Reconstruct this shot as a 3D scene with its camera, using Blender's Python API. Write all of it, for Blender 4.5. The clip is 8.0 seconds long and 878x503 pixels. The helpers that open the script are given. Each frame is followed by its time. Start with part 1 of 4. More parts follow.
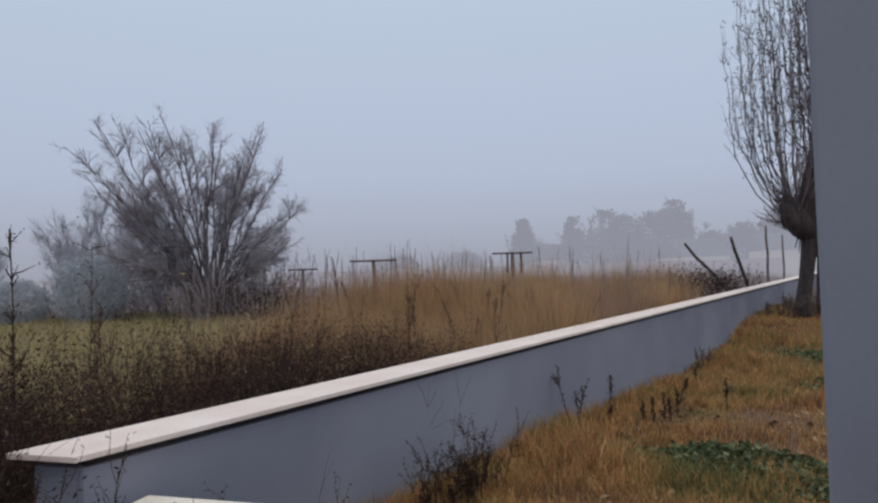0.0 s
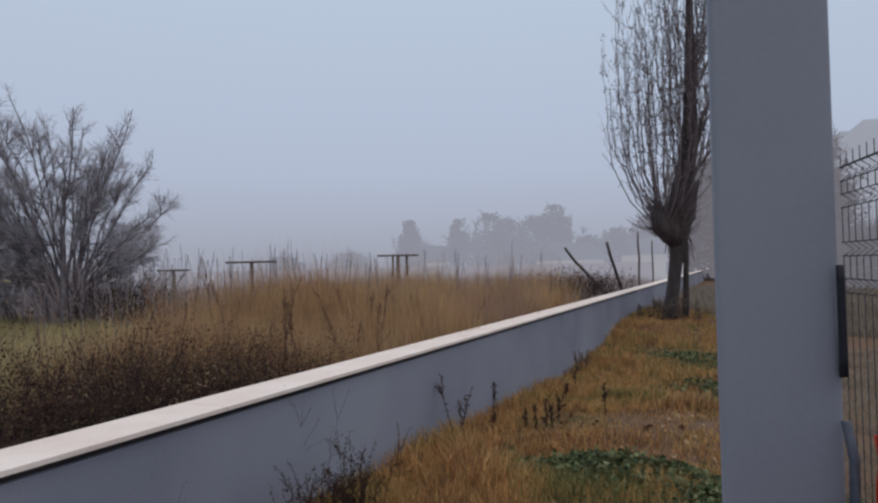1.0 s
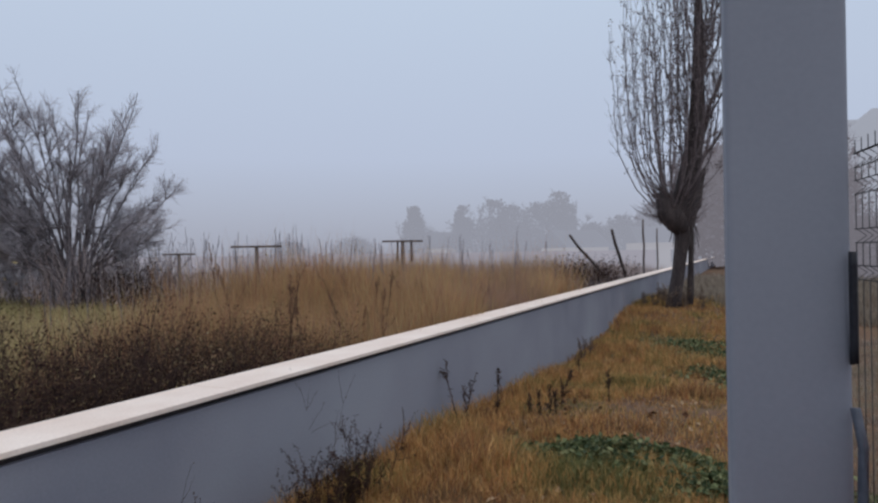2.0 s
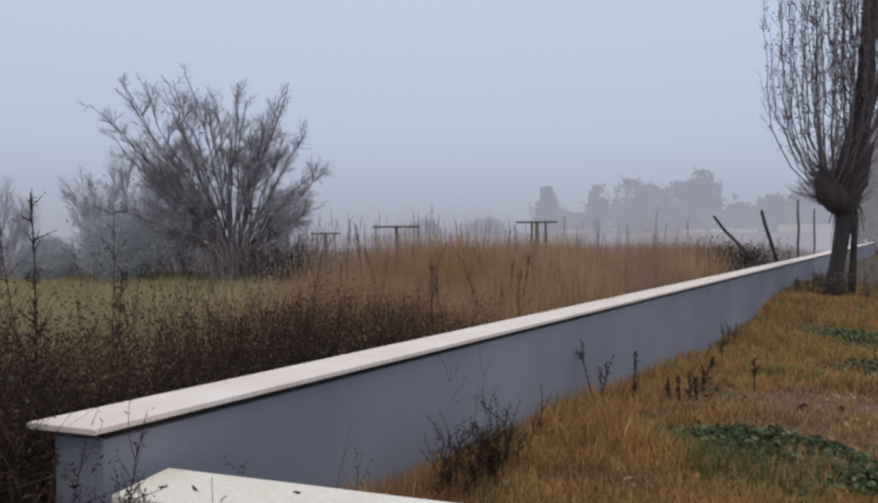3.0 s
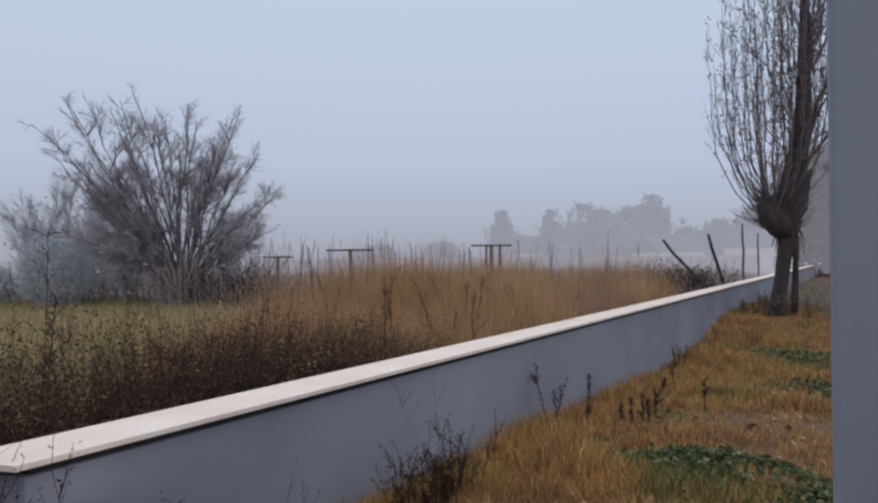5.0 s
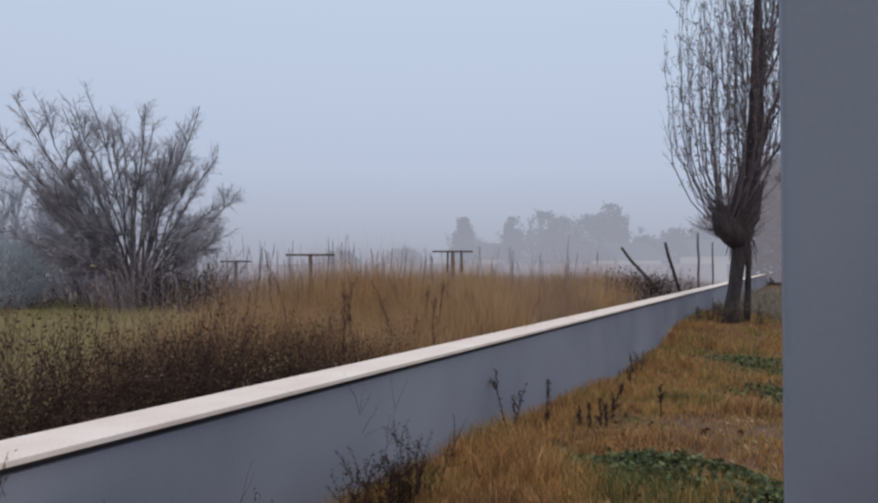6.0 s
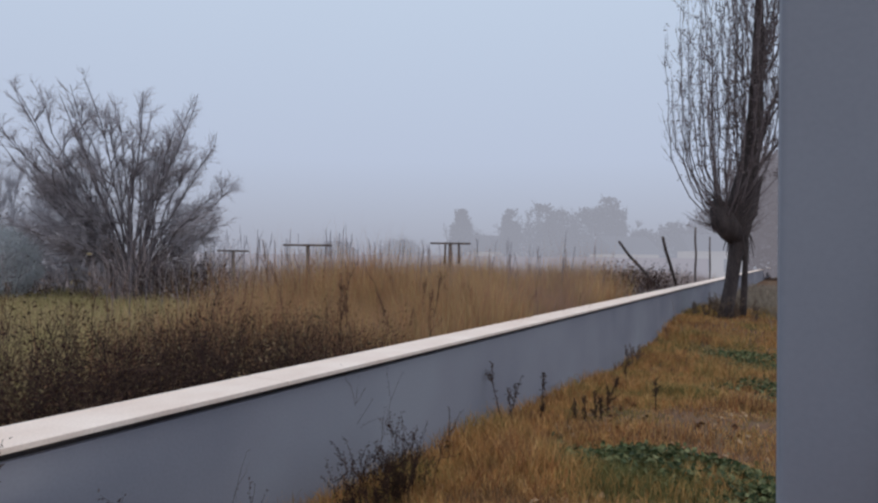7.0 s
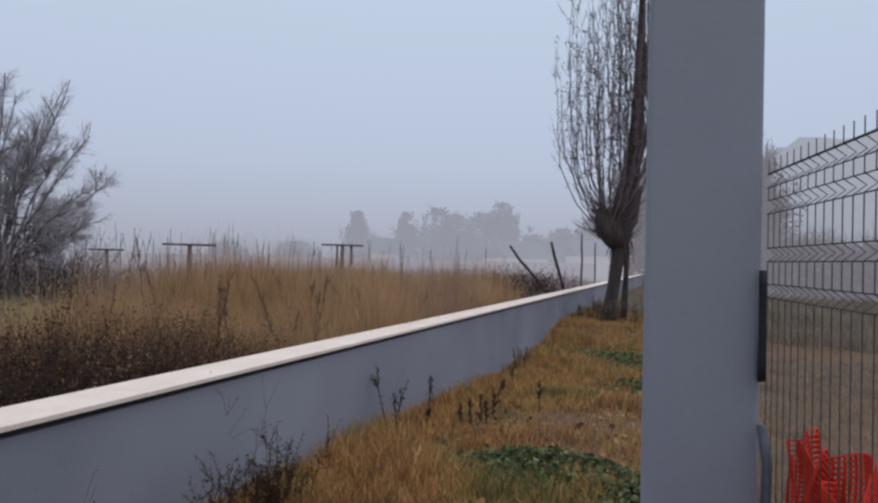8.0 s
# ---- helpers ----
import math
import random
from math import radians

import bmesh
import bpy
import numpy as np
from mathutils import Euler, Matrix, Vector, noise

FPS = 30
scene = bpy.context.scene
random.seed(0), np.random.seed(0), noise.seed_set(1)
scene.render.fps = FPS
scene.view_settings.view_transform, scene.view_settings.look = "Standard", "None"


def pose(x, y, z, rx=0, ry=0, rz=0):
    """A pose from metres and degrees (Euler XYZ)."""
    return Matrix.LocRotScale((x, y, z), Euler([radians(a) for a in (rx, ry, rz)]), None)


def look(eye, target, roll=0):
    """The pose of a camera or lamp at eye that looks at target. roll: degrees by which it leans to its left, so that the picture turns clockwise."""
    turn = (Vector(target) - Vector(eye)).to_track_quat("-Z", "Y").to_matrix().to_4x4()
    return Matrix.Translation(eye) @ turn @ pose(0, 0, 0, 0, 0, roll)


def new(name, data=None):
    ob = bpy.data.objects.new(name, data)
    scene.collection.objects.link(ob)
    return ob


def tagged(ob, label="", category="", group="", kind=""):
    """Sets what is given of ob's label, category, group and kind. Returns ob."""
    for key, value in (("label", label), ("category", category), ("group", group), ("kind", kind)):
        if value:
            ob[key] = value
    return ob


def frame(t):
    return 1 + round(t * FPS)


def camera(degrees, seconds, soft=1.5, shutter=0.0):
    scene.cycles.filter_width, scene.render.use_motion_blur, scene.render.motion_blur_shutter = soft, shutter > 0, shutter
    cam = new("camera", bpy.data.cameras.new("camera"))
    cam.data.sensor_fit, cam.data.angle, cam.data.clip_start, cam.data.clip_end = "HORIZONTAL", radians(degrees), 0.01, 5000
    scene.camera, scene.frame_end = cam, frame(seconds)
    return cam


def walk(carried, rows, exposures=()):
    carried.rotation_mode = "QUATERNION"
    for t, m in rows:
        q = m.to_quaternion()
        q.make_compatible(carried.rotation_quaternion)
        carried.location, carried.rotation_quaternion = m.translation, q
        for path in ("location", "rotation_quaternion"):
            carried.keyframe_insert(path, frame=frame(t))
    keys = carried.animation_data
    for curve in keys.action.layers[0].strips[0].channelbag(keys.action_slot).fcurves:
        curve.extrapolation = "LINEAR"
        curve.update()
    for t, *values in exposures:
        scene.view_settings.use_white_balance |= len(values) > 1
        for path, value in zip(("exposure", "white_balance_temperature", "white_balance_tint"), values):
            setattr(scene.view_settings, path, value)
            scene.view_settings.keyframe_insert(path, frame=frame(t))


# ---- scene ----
cam = camera(67.0, 8.0, soft=2.4, shutter=0.0)
# seconds, eye x y z, yaw, pitch, roll (degrees)
PATH = [
    (0, 0.562, -1.148, 1.712, -1.85, 1.55, -1.81),
    (0.5, 0.592, -0.909, 1.756, -6.77, 2.45, -1.98),
    (1, 0.640, -0.826, 1.761, -11.59, 1.32, -1.33),
    (1.2, 0.655, -0.809, 1.753, -12.28, 0.73, -1.19),
    (2.3, 0.573, -0.832, 1.753, -9.54, -0.37, -0.41),
    (2.5, 0.485, -0.907, 1.749, -6.03, -1.02, 0.34),
    (3, 0.533, -1.008, 1.773, 0.09, -1.46, -0.43),
    (3.5, 0.504, -0.964, 1.764, 1.27, -1.65, -0.29),
    (4, 0.509, -0.960, 1.765, 0.82, -1.69, -0.18),
    (4.5, 0.512, -0.942, 1.757, -0.33, -0.78, 0.61),
    (5, 0.560, -0.932, 1.759, -3.75, 0.58, -0.49),
    (5.2, 0.572, -0.931, 1.749, -5.11, 1.17, -0.55),
    (6.3, 0.581, -0.888, 1.742, -7.08, 1.05, -0.00),
    (6.5, 0.576, -0.896, 1.747, -6.97, 0.93, 0.01),
    (7, 0.585, -0.894, 1.746, -7.22, 0.40, 0.61),
    (7.5, 0.635, -0.828, 1.740, -10.78, -0.17, 2.23),
    (8, 0.713, -0.776, 1.747, -16.09, 0.77, 1.31),
]


def row(t, x, y, z, yaw, pitch, roll):
    a, b = radians(yaw), radians(pitch)
    way = Vector((-math.sin(a) * math.cos(b), math.cos(a) * math.cos(b), math.sin(b)))
    return t, look(Vector((x, y, z)), Vector((x, y, z)) + way, roll)


walk(cam, [row(*p) for p in PATH], [(0, -0.1), (1.2, -0.14), (2.3, 0.0), (8, 0.0)])

# ---- world and light: foggy overcast day ----
world = bpy.data.worlds.new("overcast")
scene.world = world
world.use_nodes = True
wn = world.node_tree
wn.nodes.clear()
w_out = wn.nodes.new("ShaderNodeOutputWorld")
w_bg = wn.nodes.new("ShaderNodeBackground")
w_sky = wn.nodes.new("ShaderNodeTexSky")
w_sky.sky_type, w_sky.sun_disc = "NISHITA", False
w_sky.sun_elevation, w_sky.sun_rotation = radians(50), radians(200)
w_sky.dust_density, w_sky.air_density = 4.0, 1.0
w_dim = wn.nodes.new("ShaderNodeVectorMath")
w_dim.operation = "SCALE"
w_dim.inputs["Scale"].default_value = 0.08
w_tc = wn.nodes.new("ShaderNodeTexCoord")
w_sep = wn.nodes.new("ShaderNodeSeparateXYZ")
w_ramp = wn.nodes.new("ShaderNodeValToRGB")
el = w_ramp.color_ramp.elements
el[0].position, el[0].color = 0.0, (0.405, 0.425, 0.512, 1)
el[1].position, el[1].color = 0.42, (0.585, 0.69, 0.845, 1)
mid = el.new(0.14)
mid.color = (0.515, 0.58, 0.735, 1)
w_mix = wn.nodes.new("ShaderNodeMix")
w_mix.data_type = "RGBA"
w_mix.inputs[0].default_value = 0.9
wn.links.new(w_tc.outputs["Generated"], w_sep.inputs[0])
wn.links.new(w_sep.outputs["Z"], w_ramp.inputs["Fac"])
wn.links.new(w_sky.outputs[0], w_dim.inputs[0])
wn.links.new(w_dim.outputs[0], w_mix.inputs[6])
wn.links.new(w_ramp.outputs[0], w_mix.inputs[7])
wn.links.new(w_mix.outputs[2], w_bg.inputs["Color"])
wn.links.new(w_bg.outputs[0], w_out.inputs[0])
w_bg.inputs["Strength"].default_value = 1.0

sun = new("sun", bpy.data.lights.new("sun", "SUN"))
sun.data.energy, sun.data.angle, sun.data.color = 1.0, radians(60), (1.0, 0.95, 0.9)
sun.matrix_world = look((0, 0, 30), (-4, 9, 0))


# ---- materials ----
def mat(name, stops, scale=6.0, rough=0.9, fine=40.0, fine_amount=0.35, bump=0.2, island=0.0, metal=0.0, spec=0.3, per_object=0.0, stretch=(1, 1, 1), trans=0.0, span=0.17):
    """Colour from a slow noise over stops, broken by a fine noise, with fine relief."""
    m = bpy.data.materials.new(name)
    m.use_nodes = True
    nt = m.node_tree
    nodes, links = nt.nodes, nt.links
    b = nodes["Principled BSDF"]
    b.inputs["Roughness"].default_value, b.inputs["Metallic"].default_value = rough, metal
    b.inputs["Specular IOR Level"].default_value = spec
    tc = nodes.new("ShaderNodeTexCoord")
    mp = nodes.new("ShaderNodeMapping")
    mp.inputs["Scale"].default_value = stretch
    links.new(tc.outputs["Object"], mp.inputs[0])
    n1, n2 = nodes.new("ShaderNodeTexNoise"), nodes.new("ShaderNodeTexNoise")
    n1.inputs["Scale"].default_value, n1.inputs["Detail"].default_value = scale, 5
    n2.inputs["Scale"].default_value, n2.inputs["Detail"].default_value = fine, 3
    links.new(mp.outputs[0], n1.inputs["Vector"])
    links.new(mp.outputs[0], n2.inputs["Vector"])
    fac = n1.outputs["Fac"]
    if island or per_object:
        src = nodes.new("ShaderNodeNewGeometry").outputs["Random Per Island"] if island else nodes.new("ShaderNodeObjectInfo").outputs["Random"]
        mx = nodes.new("ShaderNodeMix")
        mx.inputs[0].default_value = island or per_object
        links.new(fac, mx.inputs[2])
        links.new(src, mx.inputs[3])
        fac = mx.outputs[0]
    ramp = nodes.new("ShaderNodeValToRGB")
    e = ramp.color_ramp.elements
    e[0].position, e[0].color = 0.5 - span, (*stops[0], 1)
    e[1].position, e[1].color = 0.5 + span, (*stops[-1], 1)
    for i, c in enumerate(stops[1:-1]):
        e.new(0.5 - span + 2 * span * (i + 1) / (len(stops) - 1)).color = (*c, 1)
    links.new(fac, ramp.inputs["Fac"])
    mr = nodes.new("ShaderNodeMapRange")
    mr.inputs["From Min"].default_value, mr.inputs["From Max"].default_value = 0.25, 0.75
    mr.inputs["To Min"].default_value, mr.inputs["To Max"].default_value = 1 - fine_amount, 1 + fine_amount
    links.new(n2.outputs["Fac"], mr.inputs["Value"])
    sc = nodes.new("ShaderNodeVectorMath")
    sc.operation = "SCALE"
    links.new(ramp.outputs[0], sc.inputs[0])
    links.new(mr.outputs[0], sc.inputs["Scale"])
    links.new(sc.outputs[0], b.inputs["Base Color"])
    if bump:
        bp = nodes.new("ShaderNodeBump")
        bp.inputs["Strength"].default_value, bp.inputs["Distance"].default_value = bump, 0.01
        links.new(n2.outputs["Fac"], bp.inputs["Height"])
        links.new(bp.outputs[0], b.inputs["Normal"])
    if trans:
        tl, mxs = nodes.new("ShaderNodeBsdfTranslucent"), nodes.new("ShaderNodeMixShader")
        mxs.inputs[0].default_value = trans
        links.new(sc.outputs[0], tl.inputs["Color"])
        links.new(b.outputs[0], mxs.inputs[1])
        links.new(tl.outputs[0], mxs.inputs[2])
        links.new(mxs.outputs[0], nodes["Material Output"].inputs["Surface"])
    return m


M_SOIL = mat("soil_and_thatch", [(0.085, 0.05, 0.034), (0.15, 0.085, 0.05), (0.12, 0.085, 0.048)], 1.3, 1.0, 30, 0.5, 0.6)
M_PLASTER = mat("grey_plaster", [(0.205, 0.212, 0.258), (0.262, 0.268, 0.312), (0.295, 0.308, 0.352)], 0.45, 0.85, 60, 0.05, 0.1)
M_POST = mat("grey_column_paint", [(0.235, 0.25, 0.295), (0.265, 0.28, 0.325)], 1.2, 0.7, 50, 0.03, 0.05)
M_COPING = mat("pale_stone_coping", [(0.77, 0.62, 0.53), (0.88, 0.75, 0.66)], 2.2, 0.8, 70, 0.08, 0.15)
M_COPING2 = mat("cream_stone_coping", [(0.78, 0.685, 0.56), (0.87, 0.79, 0.68)], 2.5, 0.8, 60, 0.1, 0.15)
M_GRASS = mat("dry_lawn_grass", [(0.17, 0.16, 0.06), (0.33, 0.245, 0.09), (0.52, 0.275, 0.097), (0.68, 0.43, 0.18), (0.45, 0.19, 0.077), (0.22, 0.13, 0.065)], 0.85, 0.9, 3.0, 0.3, 0, island=0.22, trans=0.3, span=0.12)
M_FIELD = mat("tall_dry_grass", [(0.33, 0.175, 0.12), (0.50, 0.26, 0.13), (0.63, 0.44, 0.215), (0.44, 0.34, 0.16), (0.47, 0.245, 0.15), (0.36, 0.23, 0.175)], 0.33, 0.9, 2.0, 0.3, 0, island=0.2, trans=0.3, span=0.11)
M_FIELDGREEN = mat("green_meadow_grass", [(0.29, 0.265, 0.115), (0.46, 0.395, 0.18), (0.62, 0.50, 0.27), (0.42, 0.31, 0.18)], 0.5, 0.9, 2.0, 0.25, 0, island=0.4, trans=0.3)
M_YARD = mat("grey_brown_yard_grass", [(0.19, 0.15, 0.115), (0.29, 0.235, 0.18), (0.34, 0.29, 0.23)], 0.3, 0.95, 1.5, 0.25, 0, island=0.35, trans=0.2)
# near-black colour that paints the shadow line under the wall coping
M_JOINT_SHADE = mat("joint_shade_dark", [(0.03, 0.028, 0.03), (0.06, 0.055, 0.057)], 3, 0.95, 50, 0.2, 0.3)
M_TARP = mat("blue_grey_tarpaulin", [(0.06, 0.068, 0.09), (0.11, 0.12, 0.15)], 6, 0.6, 40, 0.2, 0.2)
# far grass is paled: the fog is painted into its colour
M_FARFIELD_HAZED = mat("far_withered_grass_hazed", [(0.42, 0.33, 0.30), (0.54, 0.44, 0.40), (0.52, 0.46, 0.46)], 0.15, 0.95, 1.0, 0.2, 0, island=0.4, trans=0.3)
M_BRAMBLE = mat("withered_bramble_leaf", [(0.018, 0.007, 0.006), (0.045, 0.018, 0.013), (0.06, 0.027, 0.018), (0.09, 0.05, 0.032)], 0.8, 0.9, 8, 0.3, 0, island=0.6, trans=0.2)
M_OLIVE = mat("olive_brown_bramble_leaf", [(0.07, 0.04, 0.022), (0.19, 0.135, 0.065), (0.34, 0.27, 0.15), (0.24, 0.14, 0.08)], 0.9, 0.85, 8, 0.3, 0, island=0.6, trans=0.2)
M_CANE = mat("dark_cane", [(0.035, 0.022, 0.018), (0.085, 0.05, 0.035)], 3, 0.9, 20, 0.3, 0, island=0.5)
M_CANE2 = mat("reddish_bramble_cane", [(0.02, 0.010, 0.009), (0.036, 0.017, 0.014), (0.08, 0.046, 0.034)], 1.2, 0.9, 20, 0.3, 0, island=0.6)
M_GREEN = mat("green_weed_leaf", [(0.045, 0.065, 0.028), (0.11, 0.14, 0.055), (0.21, 0.215, 0.10)], 2, 0.7, 10, 0.3, 0, island=0.6, trans=0.2)
M_DEADLEAF = mat("fallen_leaf", [(0.09, 0.04, 0.02), (0.22, 0.11, 0.05), (0.36, 0.24, 0.14)], 5, 0.9, 20, 0.3, 0, island=0.8)
M_BARK = mat("dark_bark", [(0.045, 0.036, 0.036), (0.085, 0.067, 0.064)], 5, 0.95, 40, 0.4, 0.6, stretch=(1, 1, 0.25))
M_TWIG = mat("brown_twig", [(0.11, 0.088, 0.092), (0.22, 0.18, 0.18)], 1.2, 0.95, 20, 0.3, 0, island=0.4)
# twig grey lightened so that its colour carries the field's haze
M_GREYTWIG_HAZED = mat("grey_twig_hazed", [(0.29, 0.265, 0.285), (0.44, 0.41, 0.43)], 1.0, 0.95, 20, 0.25, 0, island=0.4)
# twigs of the far shrubs, base colour raised to imitate haze
M_PALETWIG_HAZED = mat("pale_twig_hazed", [(0.42, 0.41, 0.44), (0.54, 0.53, 0.57)], 0.5, 0.95, 10, 0.2, 0, island=0.4)
M_WOOD = mat("weathered_wood", [(0.11, 0.09, 0.085), (0.20, 0.165, 0.155)], 4, 0.9, 50, 0.3, 0.4, stretch=(1, 1, 0.2))
M_WIRE = mat("dark_green_wire", [(0.035, 0.038, 0.042), (0.07, 0.072, 0.075)], 20, 0.5, 80, 0.2, 0.05)
M_NET = mat("orange_plastic_net", [(0.62, 0.032, 0.016), (0.78, 0.06, 0.026)], 8, 0.55, 40, 0.15, 0.1, trans=0.25)
M_BLACK = mat("black_plastic", [(0.010, 0.011, 0.016), (0.024, 0.024, 0.032)], 12, 0.5, 60, 0.3, 0.2)


def fog_glow_mat(name, glow, share=0.75):
    """For far things: haze imitated by emission in the fog's colour, over some diffuse."""
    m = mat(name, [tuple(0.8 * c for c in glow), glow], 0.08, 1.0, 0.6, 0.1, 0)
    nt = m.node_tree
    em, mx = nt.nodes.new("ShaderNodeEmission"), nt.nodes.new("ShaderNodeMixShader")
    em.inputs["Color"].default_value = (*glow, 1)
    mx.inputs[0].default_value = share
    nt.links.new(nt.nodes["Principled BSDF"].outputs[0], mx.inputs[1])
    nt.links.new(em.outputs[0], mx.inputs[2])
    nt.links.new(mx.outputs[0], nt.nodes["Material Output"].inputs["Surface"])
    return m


M_HILL_GLOW = fog_glow_mat("hill_fog_glow", (0.365, 0.385, 0.45), 0.85)
M_FOG_GLOW = fog_glow_mat("fog_sheet_glow", (0.345, 0.338, 0.395), 0.97)
M_DIST_GLOW = fog_glow_mat("trees_fog_glow", (0.305, 0.318, 0.378), 0.92)
M_DIST2_GLOW = fog_glow_mat("near_trees_fog_glow", (0.215, 0.205, 0.235), 0.7)


# ---- mesh helpers ----
class Shape:
    """Gathers vertices and faces of one mesh."""

    def __init__(self):
        self.v, self.f = [], []

    def tube(self, pts, radii, sides=5, cap=True):
        base = len(self.v)
        for i, p in enumerate(pts):
            d = (pts[min(i + 1, len(pts) - 1)] - pts[max(i - 1, 0)])
            d = d.normalized() if d.length > 1e-9 else Vector((0, 0, 1))
            u = d.cross(Vector((0.31, 0.87, 0.1)))
            u = u.normalized() if u.length > 1e-6 else Vector((1, 0, 0))
            w = d.cross(u)
            for k in range(sides):
                a = 2 * math.pi * k / sides
                self.v.append(p + (u * math.cos(a) + w * math.sin(a)) * radii[i])
        for i in range(len(pts) - 1):
            for k in range(sides):
                a, b = base + i * sides + k, base + i * sides + (k + 1) % sides
                self.f.append((a, b, b + sides, a + sides))
        if cap:
            self.f.append(tuple(base + k for k in reversed(range(sides))))
            self.f.append(tuple(base + (len(pts) - 1) * sides + k for k in range(sides)))
        return self

    def leaf(self, p, along, across, length, width, curl=0.15):
        b = len(self.v)
        up = along.cross(across)
        self.v += [p, p + along * length * 0.5 + across * width * 0.5 + up * length * curl, p + along * length, p + along * length * 0.5 - across * width * 0.5 + up * length * curl]
        self.f += [(b, b + 1, b + 2), (b, b + 2, b + 3)]
        return self

    def mesh(self, name, material, smooth=False):
        me = bpy.data.meshes.new(name)
        me.from_pydata([tuple(v) for v in self.v], [], self.f)
        me.materials.append(material)
        if smooth:
            me.polygons.foreach_set("use_smooth", [True] * len(me.polygons))
        me.update()
        return me


def link_mesh(name, me, parent=None, label=""):
    ob = new(name, me)
    if parent:
        ob.parent = parent
    return tagged(ob, label)


def part(name, bm, material, parent=None, label="", smooth=False):
    me = bpy.data.meshes.new(name)
    bm.to_mesh(me)
    bm.free()
    me.materials.append(material)
    if smooth:
        me.polygons.foreach_set("use_smooth", [True] * len(me.polygons))
    return link_mesh(name, me, parent, label)


def box(size, at=(0, 0, 0), bevel=0.0, m=None, segments=2):
    bm = bmesh.new()
    bmesh.ops.create_cube(bm, size=1, matrix=Matrix.Translation(at) @ Matrix.Diagonal((*size, 1)))
    if bevel:
        bmesh.ops.bevel(bm, geom=bm.edges[:], offset=bevel, segments=segments, affect="EDGES", profile=0.5)
    if m is not None:
        bmesh.ops.transform(bm, matrix=m, verts=bm.verts)
    return bm


def empty(name, m, label, category, group="", kind=""):
    ob = new(name)
    ob.matrix_world = m
    ob.empty_display_size = 0.2
    return tagged(ob, label, category, group, kind)


def rv(r, s=1.0):
    return Vector((r.gauss(0, s), r.gauss(0, s), r.gauss(0, s)))


# ---- plan ----
A = Vector((-1.03, 1.97, 0))            # near end of the boundary wall, front face
WAY = Vector((0.588, 0.809, 0))         # the way the wall runs
BACK = Vector((-0.809, 0.588, 0))       # from its front face to its back
WALL_LEN, WALL_T, WALL_H = 84.0, 0.27, 0.872
WALL_TURN = math.degrees(math.atan2(WAY.y, WAY.x))


def side(x, y):
    """How far a place lies behind the boundary wall's front face, and how far along it."""
    d = Vector((x, y, 0)) - A
    return d.dot(BACK), d.dot(WAY)


def ground_z(x, y):
    s, a = side(x, y)
    z = 0.05 * noise.noise(Vector((x * 0.35, y * 0.35, 0))) + 0.025 * noise.noise(Vector((x * 1.3, y * 1.3, 4)))
    if s < (0.30 if a > 0 else 0):
        u = max(0.0, min(1.0, (y - 13.0) / 3.0))
        z += -0.05 - 0.21 * math.exp(-((y - 10.4) / 3.4) ** 2) + 0.035 * noise.noise(Vector((x * 0.9, y * 0.9, 14))) + 0.22 * u * u * (3 - 2 * u) * math.exp(-max(0.0, y - 18) / 6)
    else:
        z += min(s, 8) * 0.035
    return z


# ---- ground, one sheet to the horizon ----
def axis(lo, hi, near_lo, near_hi, step):
    out = list(np.arange(near_lo, near_hi, step))
    d, v = step, near_hi
    while v < hi:
        out.append(v)
        d *= 1.35
        v += d
    out.append(hi)
    d, v = step, near_lo
    while v > lo:
        d *= 1.35
        v -= d
        out.insert(0, max(v, lo))
    return out


gs = Shape()
gx, gy = axis(-900, 900, -8, 14, 0.25), axis(-300, 1500, -3, 22, 0.25)
for y in gy:
    for x in gx:
        gs.v.append((x, y, ground_z(x, y)))
for j in range(len(gy) - 1):
    for i in range(len(gx) - 1):
        k = j * len(gx) + i
        gs.f.append((k, k + 1, k + 1 + len(gx), k + len(gx)))
tagged(link_mesh("ground", gs.mesh("ground", M_SOIL, True)), "brown earth and matted dead grass of a field", "ground", kind="structure")

# ---- boundary wall ----
frame_w = Matrix.Translation(A) @ pose(0, 0, 0, 0, 0, WALL_TURN)
wall = empty("wall_boundary", frame_w, "long low grey plastered boundary wall with pale coping", "wall", kind="structure")
body = part("wall_body", box((WALL_LEN, WALL_T, WALL_H + 0.47), (WALL_LEN / 2 + 0.03, WALL_T / 2, WALL_H / 2 - 0.263), 0.006), M_PLASTER, wall)
for vert in body.data.vertices:      # the near end is cut askew
    if vert.co.x < 1:
        vert.co.x -= 0.09 * vert.co.y / WALL_T
# added recess, coloured dark to deepen the shade below the slabs
part("shade_joint", box((WALL_LEN - 0.05, WALL_T - 0.06, 0.05), (WALL_LEN / 2 + 0.03, WALL_T / 2, WALL_H - 0.025)), M_JOINT_SHADE, wall, "recessed dark strip put in for the shadow under the coping")
slab = 2.0
slab_me = None
for i in range(int(WALL_LEN / slab) + 1):
    if slab_me is None:
        ob = part("coping_slab", box((slab - 0.004, 0.377, 0.030), (slab / 2, 0.1485, 0.0), 0.004), M_COPING, wall, "pale stone coping slab")
        slab_me = ob.data
    else:
        ob = link_mesh("coping_slab", slab_me, wall)
    ob.matrix_local = pose(-0.03 + i * slab, 0, WALL_H + 0.030)
    if i == 0:
        ob.data = slab_me.copy()
        for vert in ob.data.vertices:
            if vert.co.x < 0.5:
                vert.co.x -= 0.125 * (vert.co.y + 0.04) / 0.377

